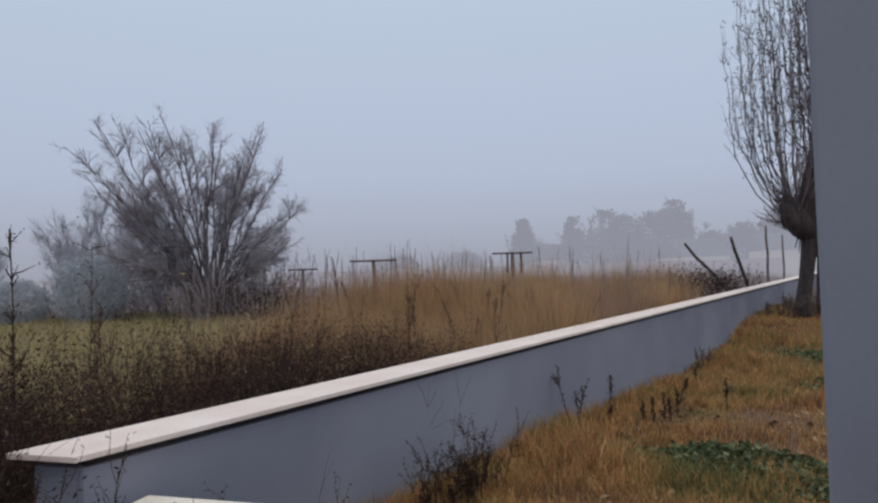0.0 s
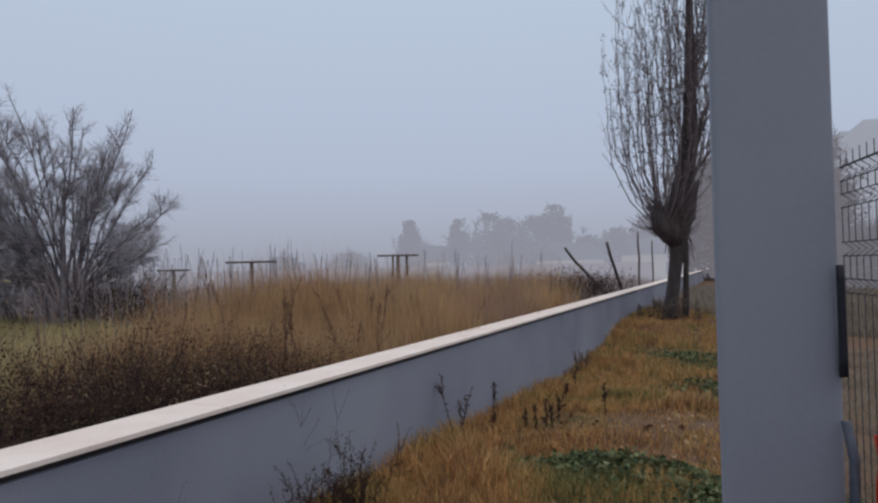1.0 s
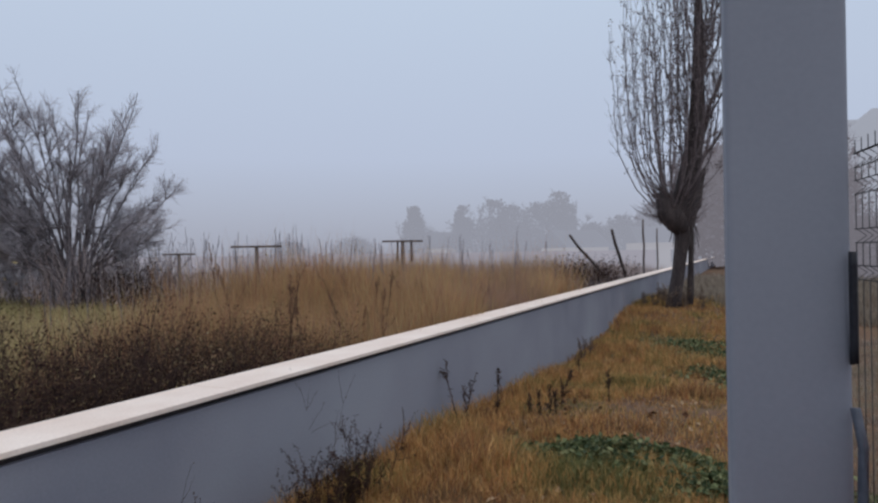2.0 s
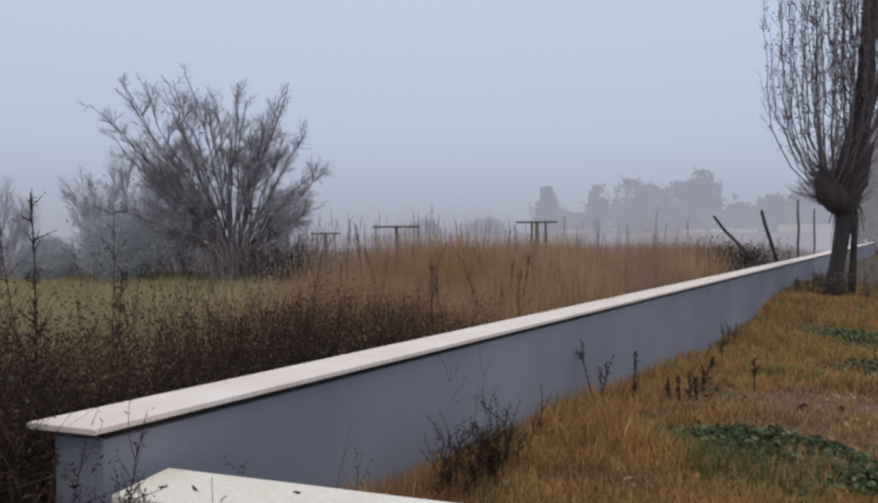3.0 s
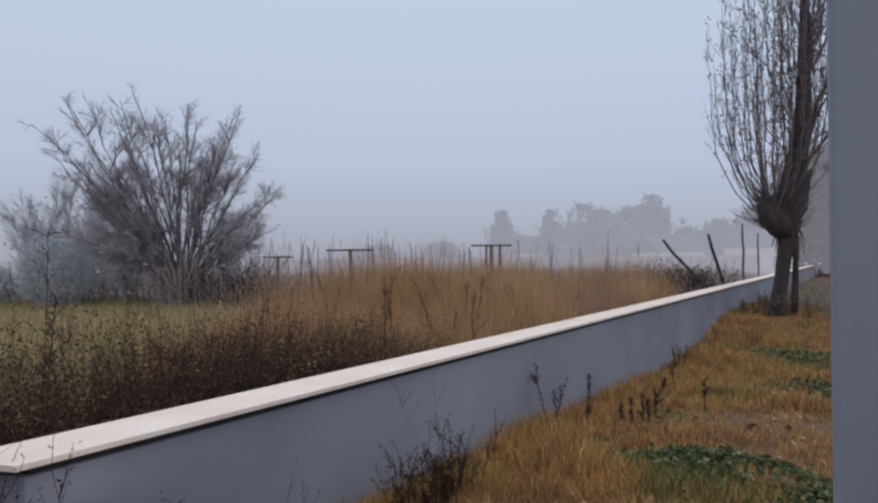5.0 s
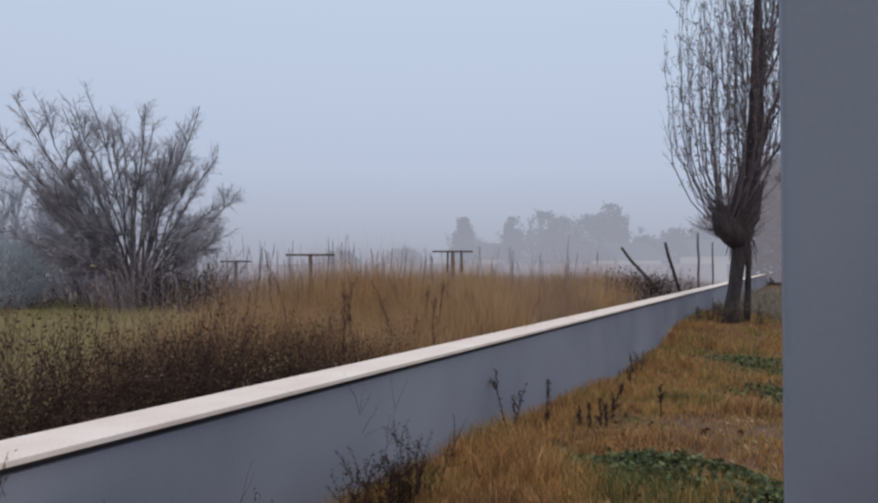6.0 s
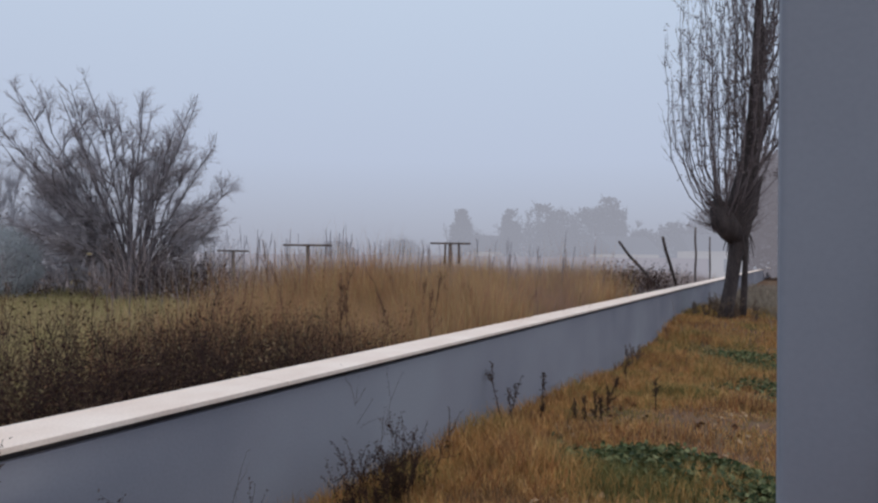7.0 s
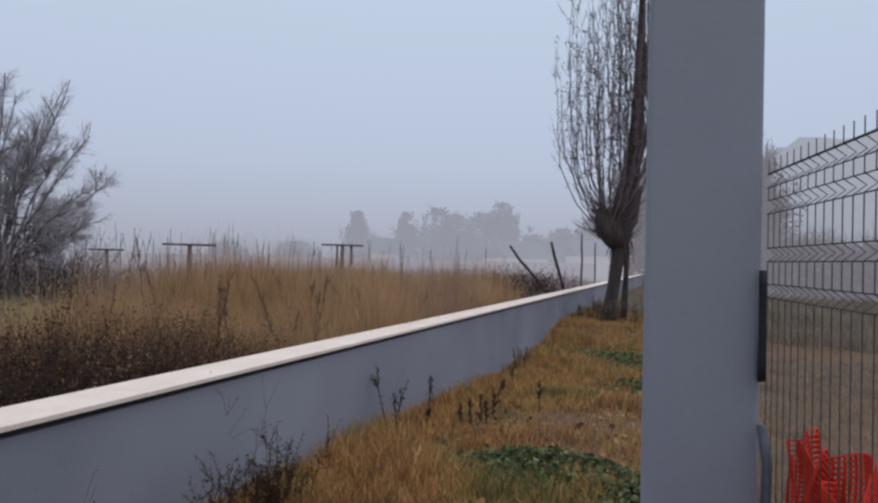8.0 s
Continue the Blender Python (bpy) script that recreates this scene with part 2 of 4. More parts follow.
# ---- low parapet wall and column ----
P_TURN = -17.8
low = empty("wall_parapet", Matrix.Translation((-0.85, 2.03, 0.025)) @ pose(0, 0, 0, 0, 0, P_TURN), "low parapet wall topped with cream coping stone", "wall", kind="structure")
part("wall_body", box((3.1, 0.26, 0.78), (1.59, -0.02, 0.19), 0.006), M_PLASTER, low)
part("coping_slab", box((3.2, 0.36, 0.045), (1.60, -0.01, 0.603), 0.008), M_COPING2, low, "cream stone coping with dark moss spots")

post_m = Matrix.Translation((1.87, 0.98, 0)) @ pose(0, 0, 0, 0, 0, -33)
column = empty("column", post_m, "square grey painted porch column with rounded corners", "column", kind="structure")
part("shaft", box((0.322, 0.322, 4.4), (0.161, 0.161, 2.0), 0.018, segments=4), M_POST, column, smooth=False)


# ---- vegetation builders ----
def grass_mesh(name, pts, heights, widths, lean, material, seed):
    """Many bent blades: each a quad and a tip."""
    g = np.random.default_rng(seed)
    n = len(pts)
    pts, h, w = np.asarray(pts, float), np.asarray(heights, float)[:, None], np.asarray(widths, float)[:, None]
    a, b = g.uniform(0, 2 * np.pi, n), g.uniform(0, 2 * np.pi, n)
    across = np.stack([np.cos(a), np.sin(a), np.zeros(n)], 1) * w / 2
    bend = np.stack([np.cos(b), np.sin(b), np.zeros(n)], 1) * h * g.uniform(0.05, 1.0, (n, 1)) * lean
    up = np.array([0, 0, 1.0]) * h
    m = pts + up * 0.55 + bend * 0.35
    tip = pts + up * g.uniform(0.8, 1.0, (n, 1)) + bend
    v = np.stack([pts - across, pts + across, m + across * 0.7, m - across * 0.7, tip], 1).reshape(-1, 3)
    k = np.arange(n)[:, None] * 5
    quads, tris = (k + np.array([0, 1, 2, 3])).tolist(), (k + np.array([3, 2, 4])).tolist()
    me = bpy.data.meshes.new(name)
    me.from_pydata(v.tolist(), [], quads + tris)
    me.materials.append(material)
    return me


def leaf_mesh(name, pts, sizes, material, seed, flat=0.5, slim=0.45):
    """Many small folded leaves."""
    g = np.random.default_rng(seed)
    n = len(pts)
    pts, s = np.asarray(pts, float), np.asarray(sizes, float)[:, None]
    d = g.normal(size=(n, 3))
    d[:, 2] *= flat
    d /= np.linalg.norm(d, axis=1)[:, None]
    o = g.normal(size=(n, 3))
    c = np.cross(d, o)
    c /= np.linalg.norm(c, axis=1)[:, None]
    u = np.cross(d, c) * 0.12
    v = np.stack([pts, pts + (d * 0.5 + c * slim + u) * s, pts + d * s, pts + (d * 0.5 - c * slim + u) * s], 1).reshape(-1, 3)
    k = np.arange(n)[:, None] * 4
    me = bpy.data.meshes.new(name)
    me.from_pydata(v.tolist(), [], (k + np.array([0, 1, 2])).tolist() + (k + np.array([0, 2, 3])).tolist())
    me.materials.append(material)
    return me


def limb(shape, r, p, d, length, rad, bend=0.15, lift=0.0, segs=6, sides=5, tip=0.25):
    """One bent tapering branch. Returns its points and directions."""
    pts, dirs, q = [p.copy()], [d.copy()], p.copy()
    for i in range(segs):
        d = (d + rv(r, bend) + Vector((0, 0, lift))).normalized()
        q = q + d * length / segs
        pts.append(q.copy())
        dirs.append(d.copy())
    shape.tube(pts, [rad * (1 - (1 - tip) * i / segs) for i in range(segs + 1)], sides, cap=False)
    return pts, dirs


def twigs(shape, r, pts, dirs, length, rad, count, depth, spread=0.7, lift=0.06, start=0.25, sides=3):
    for _ in range(count):
        f = start + (1 - start) * r.random()
        i = min(int(f * (len(pts) - 1)), len(pts) - 2)
        t = f * (len(pts) - 1) - i
        p = pts[i].lerp(pts[i + 1], t)
        d = (dirs[i] + rv(r, spread * 0.6)).normalized()
        L = length * r.uniform(0.5, 1.1) * (1.15 - 0.5 * f)
        a, b = limb(shape, r, p, d, L, rad, 0.13, lift, 4, sides, 0.35)
        if depth > 0:
            twigs(shape, r, a, b, length * 0.5, rad * 0.6, max(2, int(count * 0.6)), depth - 1, spread, lift, 0.2, 3)


# ---- large bare multi-stemmed tree in the field ----
M_GREYTWIG_D = mat("grey_stem_bark", [(0.15, 0.132, 0.143), (0.235, 0.21, 0.225)], 2.0, 0.95, 25, 0.3, 0.4)


# shoots lightened too: haze at the tree's foot is in this colour
M_BROWNSHOOT_HAZED = mat("brown_shoot_bark_hazed", [(0.34, 0.275, 0.27), (0.48, 0.40, 0.39)], 1.5, 0.95, 20, 0.25, 0, island=0.4)


def arch(shape, r, p, tip, rad, rise=0.55, wobble=0.05, segs=10, sides=5, end=0.2):
    """One long limb from p to its tip: it leaves steeply, then runs out straight. Returns points and directions."""
    mid = p.lerp(tip, 0.42)
    mid.z = p.z + (tip.z - p.z) * rise
    pts, drift = [], Vector()
    for i in range(segs + 1):
        u = i / segs
        drift = drift * 0.8 + rv(r, wobble)
        pts.append(p * (1 - u) ** 2 + mid * 2 * u * (1 - u) + tip * u * u + drift * min(1, 2 * u))
    shape.tube(pts, [rad * (1 - (1 - end) * (i / segs) ** 0.7) for i in range(segs + 1)], sides, cap=False)
    return pts, [(pts[min(i + 1, segs)] - pts[max(i - 1, 0)]).normalized() for i in range(segs + 1)]


def field_tree(at, label):
    r = random.Random(11)
    tree = empty("bare_tree", Matrix.Translation(at), label, "tree")
    big, fine, low = Shape(), Shape(), Shape()
    # outline of the crown: swept to one flank, cut off steeply on the other
    rim = ((-2.7, 1.9), (-3.1, 2.7), (-3.5, 3.8), (-4.3, 4.9), (-3.3, 5.2), (-3.7, 6.3), (-2.6, 5.9), (-1.8, 6.1), (-1.0, 6.4), (-0.3, 6.1), (0.4, 6.1), (1.0, 6.0), (1.5, 6.0), (1.9, 5.1), (2.2, 4.1), (2.4, 3.1), (2.2, 2.3))
    stems = 50
    for k in range(stems):
        f = ((k + r.uniform(-0.3, 0.3)) / (stems - 1)) ** 1.2 * (len(rim) - 1) if k else 0.0
        f = max(0.0, min(len(rim) - 1.001, f))
        i, t = int(f), f % 1
        reach = r.uniform(0.72, 1.0) if k % 3 else r.uniform(0.94, 1.04)
        tip = Vector((rim[i][0] * (1 - t) + rim[i + 1][0] * t, r.uniform(-1.9, 1.9), rim[i][1] * (1 - t) + rim[i + 1][1] * t)) * reach
        p = Vector((-0.1 + 0.1 * tip.x + r.uniform(-0.2, 0.2), r.uniform(-0.3, 0.3), -0.1))
        rad = r.uniform(0.032, 0.06)
        fork = Vector((p.x * 1.25, p.y, r.uniform(0.7, 1.5)))
        big.tube([p, p.lerp(fork, 0.5) + rv(r, 0.04), fork], [rad * 1.25, rad * 1.1, rad], 6, cap=False)
        p = fork
        a, b = arch(big, r, p, tip, rad, 0.42 if tip.x < -1.5 else 0.5, 0.045)
        L = (tip - p).length
        for _ in range(5):
            i = r.randint(3, 8)
            d = (b[i] + rv(r, 0.42) + Vector((0.05, 0, 0.2))).normalized()
            c, e = limb(big, r, a[i], d, L * r.uniform(0.2, 0.4) * (1.1 - 0.09 * i), 0.022, 0.10, 0.05, 6, 4, 0.3)
            twigs(fine, r, c, e, 0.6, 0.0075, 11, 1, 0.85, 0.04)
        twigs(fine, r, a, b, 0.75, 0.009, 16, 1, 0.85, 0.04, 0.22)
    # drooping low branches on the flanks
    for k in range(52):
        q = 1 if k % 4 == 0 else -1
        c, e = limb(big, r, Vector((q * r.uniform(0.3, 1.0), r.uniform(-0.5, 0.5), r.uniform(1.2, 2.6))), Vector((q, r.uniform(-0.6, 0.6), r.uniform(-0.1, 0.5))).normalized(), r.uniform(0.9, 1.7) * (0.75 if q > 0 else 1.0), 0.018, 0.12, -0.05, 7, 4, 0.3)
        twigs(fine, r, c, e, 0.6, 0.008, 9, 1, 0.9, -0.02)
    # dense shoots crowding the foot of the stems
    for k in range(380):
        p = Vector((r.gauss(-0.05, 0.5), r.gauss(0, 0.4), r.uniform(0, 1.2)))
        limb(low, r, p, Vector((p.x * 0.35 + r.gauss(0, 0.3), r.gauss(0, 0.3), 1)).normalized(), r.uniform(0.6, 1.5), 0.009, 0.12, 0.02, 5, 3, 0.3)
    link_mesh("trunk", big.mesh("trunk", M_GREYTWIG_D, True), tree, "many grey leaning stems")
    link_mesh("crown", fine.mesh("crown", M_GREYTWIG_HAZED), tree, "bare grey twigs, lightened with painted haze")
    tagged(link_mesh("undergrowth", low.mesh("undergrowth", M_BROWNSHOOT_HAZED), tree, "dense brown shoots at the foot, lightened with painted haze"), kind="stuff")
    return tree


field_tree((-5.55, 19.2, 0.25), "large bare multi-stemmed tree with grey twigs in the misty field")


# ---- pollarded poplar beside the wall ----
def pollard(at):
    r = random.Random(5)
    tree = empty("poplar_tree", Matrix.Translation(at), "tall pollarded poplar with bare upright shoots beside the wall", "tree")
    trunk, shoots, leaves = Shape(), Shape(), []
    pts = [Vector(p) for p in ((-0.12, 0, -0.2), (-0.05, 0, 0.4), (0.05, 0, 1.0), (0.16, 0, 1.7), (0.25, 0, 2.25), (0.27, 0, 2.6), (0.30, 0, 3.0), (0.42, 0, 3.5), (0.55, 0, 4.3), (0.72, 0, 5.6), (0.80, 0, 7.5), (0.9, 0.1, 9.5), (0.95, 0.1, 12.5))]
    trunk.tube(pts, [0.25, 0.19, 0.175, 0.19, 0.25, 0.34, 0.37, 0.33, 0.26, 0.21, 0.15, 0.09, 0.03], 10)
    # swollen knob on the flank of the head
    trunk.tube([Vector(p) for p in ((0.25, 0, 2.2), (0.0, -0.1, 2.45), (-0.26, -0.1, 2.75), (-0.36, -0.05, 3.05), (-0.36, 0, 3.35))], [0.2, 0.33, 0.33, 0.24, 0.08], 8)
    trunk.tube([Vector(p) for p in ((0.35, -0.1, 2.6), (0.58, -0.15, 3.0), (0.74, -0.1, 3.5), (0.9, 0, 4.0))], [0.16, 0.12, 0.08, 0.04], 8)
    trunk.tube([Vector(p) for p in ((0.45, 0.1, -0.2), (0.50, 0.1, 0.8), (0.48, 0.05, 1.6), (0.42, 0, 2.4))], [0.11, 0.085, 0.08, 0.09], 6)
    for m in range(9):
        a = r.uniform(0, 6.28)
        trunk.tube([Vector((0.25, 0, 2.35)) + Vector((math.cos(a) * 0.3, math.sin(a) * 0.3, 0)), Vector((0.25, 0, 2.15)) + Vector((math.cos(a) * 0.42, math.sin(a) * 0.35, -r.uniform(0.1, 0.6)))], [0.02, 0.006], 4)
    # right limbs
    for q, d, L in (((0.5, 0, 4.0), (0.62, 0.1, 0.8), 2.6), ((0.62, 0, 4.6), (0.5, -0.2, 0.9), 3.0), ((0.72, 0, 5.4), (0.4, 0.2, 1), 3.2), ((0.5, 0, 3.7), (0.75, 0.3, 0.75), 2.2)):
        a, b = limb(trunk, r, Vector(q), Vector(d).normalized(), L, 0.075, 0.05, 0.07, 7, 6, 0.3)
        twigs(shoots, r, a, b, 1.2, 0.011, 9, 1, 0.45, 0.16)
        leaves += [p + rv(r, 0.12) for p in a[2:] for _ in range(5)]
    for k in range(92):
        a = r.uniform(0, 2 * math.pi)
        reach = math.sqrt(r.random())
        out = Vector((math.cos(a) * (1.6 if math.cos(a) < 0 else 1.5) * reach, math.sin(a) * 1.4 * reach, 0))
        z0 = r.uniform(2.75, 3.4)
        if r.random() < 0.4:
            z0 = r.uniform(3.4, 8.0)
            out *= 0.75
        axis_x = -0.15 if z0 < 3.4 else 0.4 + 0.09 * (z0 - 3.4)
        p = Vector((axis_x, -0.05, z0)) + out * 0.28
        top = z0 + r.uniform(3.5, 6.5)
        rise = 0.6 + 1.5 * reach
        knots = []
        for i in range(11):
            u = i / 10
            sp = 1 - math.exp(-3.2 * u * (top - z0) / (rise + 1.2))
            knots.append(p + out * 0.78 * sp + Vector((0, 0, (top - z0) * u)) + rv(r, 0.03))
        rad = r.uniform(0.009, 0.021)
        shoots.tube(knots, [rad * (1 - 0.8 * i / 10) for i in range(11)], 4, cap=False)
        dirs = [(knots[min(i + 1, 10)] - knots[max(i - 1, 0)]).normalized() for i in range(11)]
        twigs(shoots, r, knots, dirs, 0.75, 0.0065, 9, 1, 0.45, 0.16)
        leaves += [q + rv(r, 0.05) for q in knots[2:] for _ in range(8)]
    # side branch with a clump of dead leaves
    c, e = limb(shoots, r, Vector((0.5, 0, 3.1)), Vector((0.85, 0, 0.75)).normalized(), 1.3, 0.02, 0.05, 0.02, 6, 4, 0.4)
    leaves += [c[-1] + Vector((r.gauss(0, 0.16), r.gauss(0, 0.12), r.gauss(0, 0.11))) for _ in range(110)]
    # burr of short twigs round the head
    for k in range(190):
        a = r.uniform(0, 6.28)
        p = Vector((0.1 + 0.5 * math.cos(a), 0.35 * math.sin(a), r.uniform(2.4, 3.4)))
        limb(shoots, r, p, Vector((math.cos(a), math.sin(a), r.uniform(0.2, 1.5))).normalized(), r.uniform(0.3, 0.9), 0.009, 0.12, 0.12, 4, 3, 0.4)
    # drooping twigs under the knob
    for k in range(10):
        c, e = limb(shoots, r, Vector((-0.5, 0, 2.6)), Vector((-1, r.uniform(-0.5, 0.5), r.uniform(-0.1, 0.6))).normalized(), r.uniform(0.5, 0.9), 0.012, 0.12, 0.15, 5, 3, 0.3)
    for i, q in enumerate(trunk.v):
        trunk.v[i] = q + noise.noise_vector(q * 3.5) * 0.045 + noise.noise_vector(q * 9) * 0.02
    link_mesh("trunk", trunk.mesh("trunk", M_BARK, True), tree, "dark swollen pollard trunk")
    link_mesh("crown", shoots.mesh("crown", M_TWIG), tree, "upright bare brown shoots")
    link_mesh("leaves", leaf_mesh("leaves", [tuple(p) for p in leaves], [0.055] * len(leaves), M_TWIG, 3), tree, "last withered leaves")
    return tree


pollard((10.68, 16.0, 0.05))


# ---- distant trees: thin twigs with gaps, haze put into their materials ----
def far_tree(at, width, height, label, material, seed, stems=9, density=1.0, base=0.0, name="distant_tree", thick=1.0, clumps=0, clump=0.2, low=0.0):
    r = random.Random(seed)
    tree = empty(name, Matrix.Translation(at), label, "tree", "distant trees")
    big, fine = Shape(), Shape()
    for k in range(stems):
        x = (k + 0.5) / stems - 0.5 + r.uniform(-0.05, 0.05)
        p = Vector((x * width * 0.45, r.uniform(-0.2, 0.2) * width, base))
        top = height * (1 - 0.5 * abs(x) ** 1.5 * 2) * r.uniform(0.82, 1.0)
        a, b = limb(big, r, p, Vector((x * 0.9, r.uniform(-0.3, 0.3), 1.3)).normalized(), top - base, 0.05 * thick * height / 6, 0.05, 0.07, 7, 4, 0.2)
        twigs(fine, r, a, b, width * 0.34, 0.016 * thick * height / 6, int(20 * density), 1, 0.75, 0.09, 0.1)
    link_mesh("trunk", big.mesh("trunk", material), tree)
    link_mesh("crown", fine.mesh("crown", material), tree)
    if clumps:
        pts = []
        while len(pts) < clumps:
            z = r.random() ** 0.85
            q = Vector((r.uniform(-0.5, 0.5), r.uniform(-0.4, 0.4), 0)) * width * (1.0 - 0.5 * z ** 4)
            rim = 2 * abs(q.x) / (width * (1.0 - 0.5 * z ** 4))
            if noise.noise(Vector((q.x * 0.9 + seed, q.y * 0.9, z * height * 0.7))) > -0.22 and r.random() > 0.75 * rim ** 3 + 0.6 * z ** 6:
                pts.append((q.x, q.y, low + z * (height * 0.95 - low)))
        link_mesh("foliage", leaf_mesh("foliage", pts, [clump * r.uniform(0.6, 1.3) for _ in pts], material, seed, 0.8), tree)
    return tree


far_tree((-10.6, 22.0, 0.3), 3.4, 4.1, "bare grey shrub behind tall weeds, mist painted into its paleness", M_PALETWIG_HAZED, 21, 14, 1.3, name="bare_shrub", clumps=500, clump=0.08)
far_tree((-14.5, 21.0, 0.3), 3.5, 3.2, "bare grey shrub behind tall weeds, mist painted into its paleness", M_PALETWIG_HAZED, 22, 10, 1.2, name="bare_shrub")
far_tree((-8.4, 21.5, 0.3), 2.8, 2.5, "low dense grey shrub beside the large tree", M_PALETWIG_HAZED, 23, 10, 1.2, name="bare_shrub", clumps=900, clump=0.09)
# leaf colour lightened to stand in for the fog before the shrubs
M_GREYLEAF_HAZED = mat("grey_green_leaf_hazed", [(0.42, 0.45, 0.47), (0.50, 0.53, 0.545), (0.56, 0.585, 0.60)], 0.9, 0.95, 6, 0.12, 0, island=0.15, trans=0.35)


def round_shrub(at, radius, height, seed, label):
    r = random.Random(seed)
    sh = empty("round_shrub", Matrix.Translation(at), label, "shrub")
    big, pts, sz = Shape(), [], []
    for k in range(14):
        a = 2 * math.pi * k / 14
        limb(big, r, Vector((0.1 * math.cos(a), 0.1 * math.sin(a), -0.05)), Vector((0.5 * math.cos(a), 0.5 * math.sin(a), r.uniform(0.6, 1.4))).normalized(), height * r.uniform(0.6, 0.9), 0.03, 0.08, 0.03, 6, 4, 0.3)
    while len(pts) < 9000:
        d = rv(r).normalized()
        lump = 1 + 0.22 * noise.noise(d * 2.3 + Vector((seed, 0, 0))) + 0.12 * noise.noise(d * 6)
        q = d * radius * lump * r.uniform(0.55, 1.0) ** 0.6
        q.z = height * 0.5 + q.z * height * 0.5 / radius
        if q.z > 0.02:
            pts.append(tuple(q))
            sz.append(r.uniform(0.04, 0.085))
    link_mesh("stems", big.mesh("stems", M_GREYTWIG_HAZED), sh)
    link_mesh("foliage", leaf_mesh("foliage", pts, sz, M_GREYLEAF_HAZED, seed, 0.8, 0.3), sh, "dense small grey-green leaves, paled with painted haze")


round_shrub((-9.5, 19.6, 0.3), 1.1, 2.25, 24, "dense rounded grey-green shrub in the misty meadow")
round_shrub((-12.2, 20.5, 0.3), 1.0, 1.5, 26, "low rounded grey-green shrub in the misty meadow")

# these trees glow in the fog's colour in place of real haze
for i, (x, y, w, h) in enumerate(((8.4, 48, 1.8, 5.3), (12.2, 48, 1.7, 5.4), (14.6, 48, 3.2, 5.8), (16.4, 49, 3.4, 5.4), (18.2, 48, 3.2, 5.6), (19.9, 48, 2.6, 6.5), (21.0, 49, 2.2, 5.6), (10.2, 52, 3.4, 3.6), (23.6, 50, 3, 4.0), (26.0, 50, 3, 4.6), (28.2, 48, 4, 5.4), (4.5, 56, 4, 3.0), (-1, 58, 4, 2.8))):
    far_tree((x, y, 0.2), w, h, "dense distant tree glowing in the fog's pale colour", M_DIST_GLOW, 40 + i, 9, 1.2, thick=0.9, clumps=2800, clump=0.21)
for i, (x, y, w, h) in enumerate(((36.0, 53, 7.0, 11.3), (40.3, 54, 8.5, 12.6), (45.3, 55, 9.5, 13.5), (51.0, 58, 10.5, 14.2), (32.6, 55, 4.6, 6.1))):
    far_tree((x, y, 0.2), w, h, "brown bare tree beyond the wall, haze added as glow", M_DIST2_GLOW, 60 + i, 15, 1.4, thick=1.2, clumps=3000, clump=0.4, low=0.3)

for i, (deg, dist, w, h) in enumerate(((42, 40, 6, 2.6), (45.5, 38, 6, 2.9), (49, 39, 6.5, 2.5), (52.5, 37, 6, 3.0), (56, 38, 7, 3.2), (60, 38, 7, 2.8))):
    far_tree((0.6 + dist * math.sin(radians(deg)), -0.9 + dist * math.cos(radians(deg)), 0.0), w, h, "grey tree row behind the wire fence, haze added as glow", M_DIST2_GLOW, 160 + i, 12, 1.4, thick=1.4, clumps=1700, clump=0.34, low=0.1)

# ---- hill behind, its fog painted on as emission ----
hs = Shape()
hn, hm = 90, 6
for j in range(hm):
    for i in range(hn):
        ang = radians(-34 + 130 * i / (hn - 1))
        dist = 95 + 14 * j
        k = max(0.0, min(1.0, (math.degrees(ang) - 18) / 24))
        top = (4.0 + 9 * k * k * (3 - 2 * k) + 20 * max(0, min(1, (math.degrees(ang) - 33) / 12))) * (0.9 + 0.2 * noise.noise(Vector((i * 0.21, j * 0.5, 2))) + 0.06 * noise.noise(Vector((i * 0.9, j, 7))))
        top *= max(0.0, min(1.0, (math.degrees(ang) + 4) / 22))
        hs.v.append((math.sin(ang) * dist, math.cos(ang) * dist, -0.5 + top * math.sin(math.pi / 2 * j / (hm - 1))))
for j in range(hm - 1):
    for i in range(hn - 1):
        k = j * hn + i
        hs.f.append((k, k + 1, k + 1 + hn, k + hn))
tagged(link_mesh("backdrop_hill", hs.mesh("backdrop_hill", M_HILL_GLOW, True)), "low wooded hill, fog put on as glow", "hill", kind="structure")


# ---- glowing ring up to eye height, added in place of far fog ----
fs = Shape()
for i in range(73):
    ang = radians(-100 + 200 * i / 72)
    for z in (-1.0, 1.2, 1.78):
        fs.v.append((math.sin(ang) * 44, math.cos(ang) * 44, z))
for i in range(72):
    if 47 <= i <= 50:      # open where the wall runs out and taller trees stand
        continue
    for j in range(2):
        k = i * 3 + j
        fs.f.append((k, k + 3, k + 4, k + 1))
tagged(link_mesh("backdrop_fog", fs.mesh("backdrop_fog", M_FOG_GLOW, True)), "glowing pale sheet standing in for fog over the far fields", "fog", kind="structure")

# house walls, roofs and panes emit the fog's colour to look hazed
M_HOUSE_GLOW = fog_glow_mat("pale_render_fog_glow", (0.44, 0.44, 0.49), 0.8)


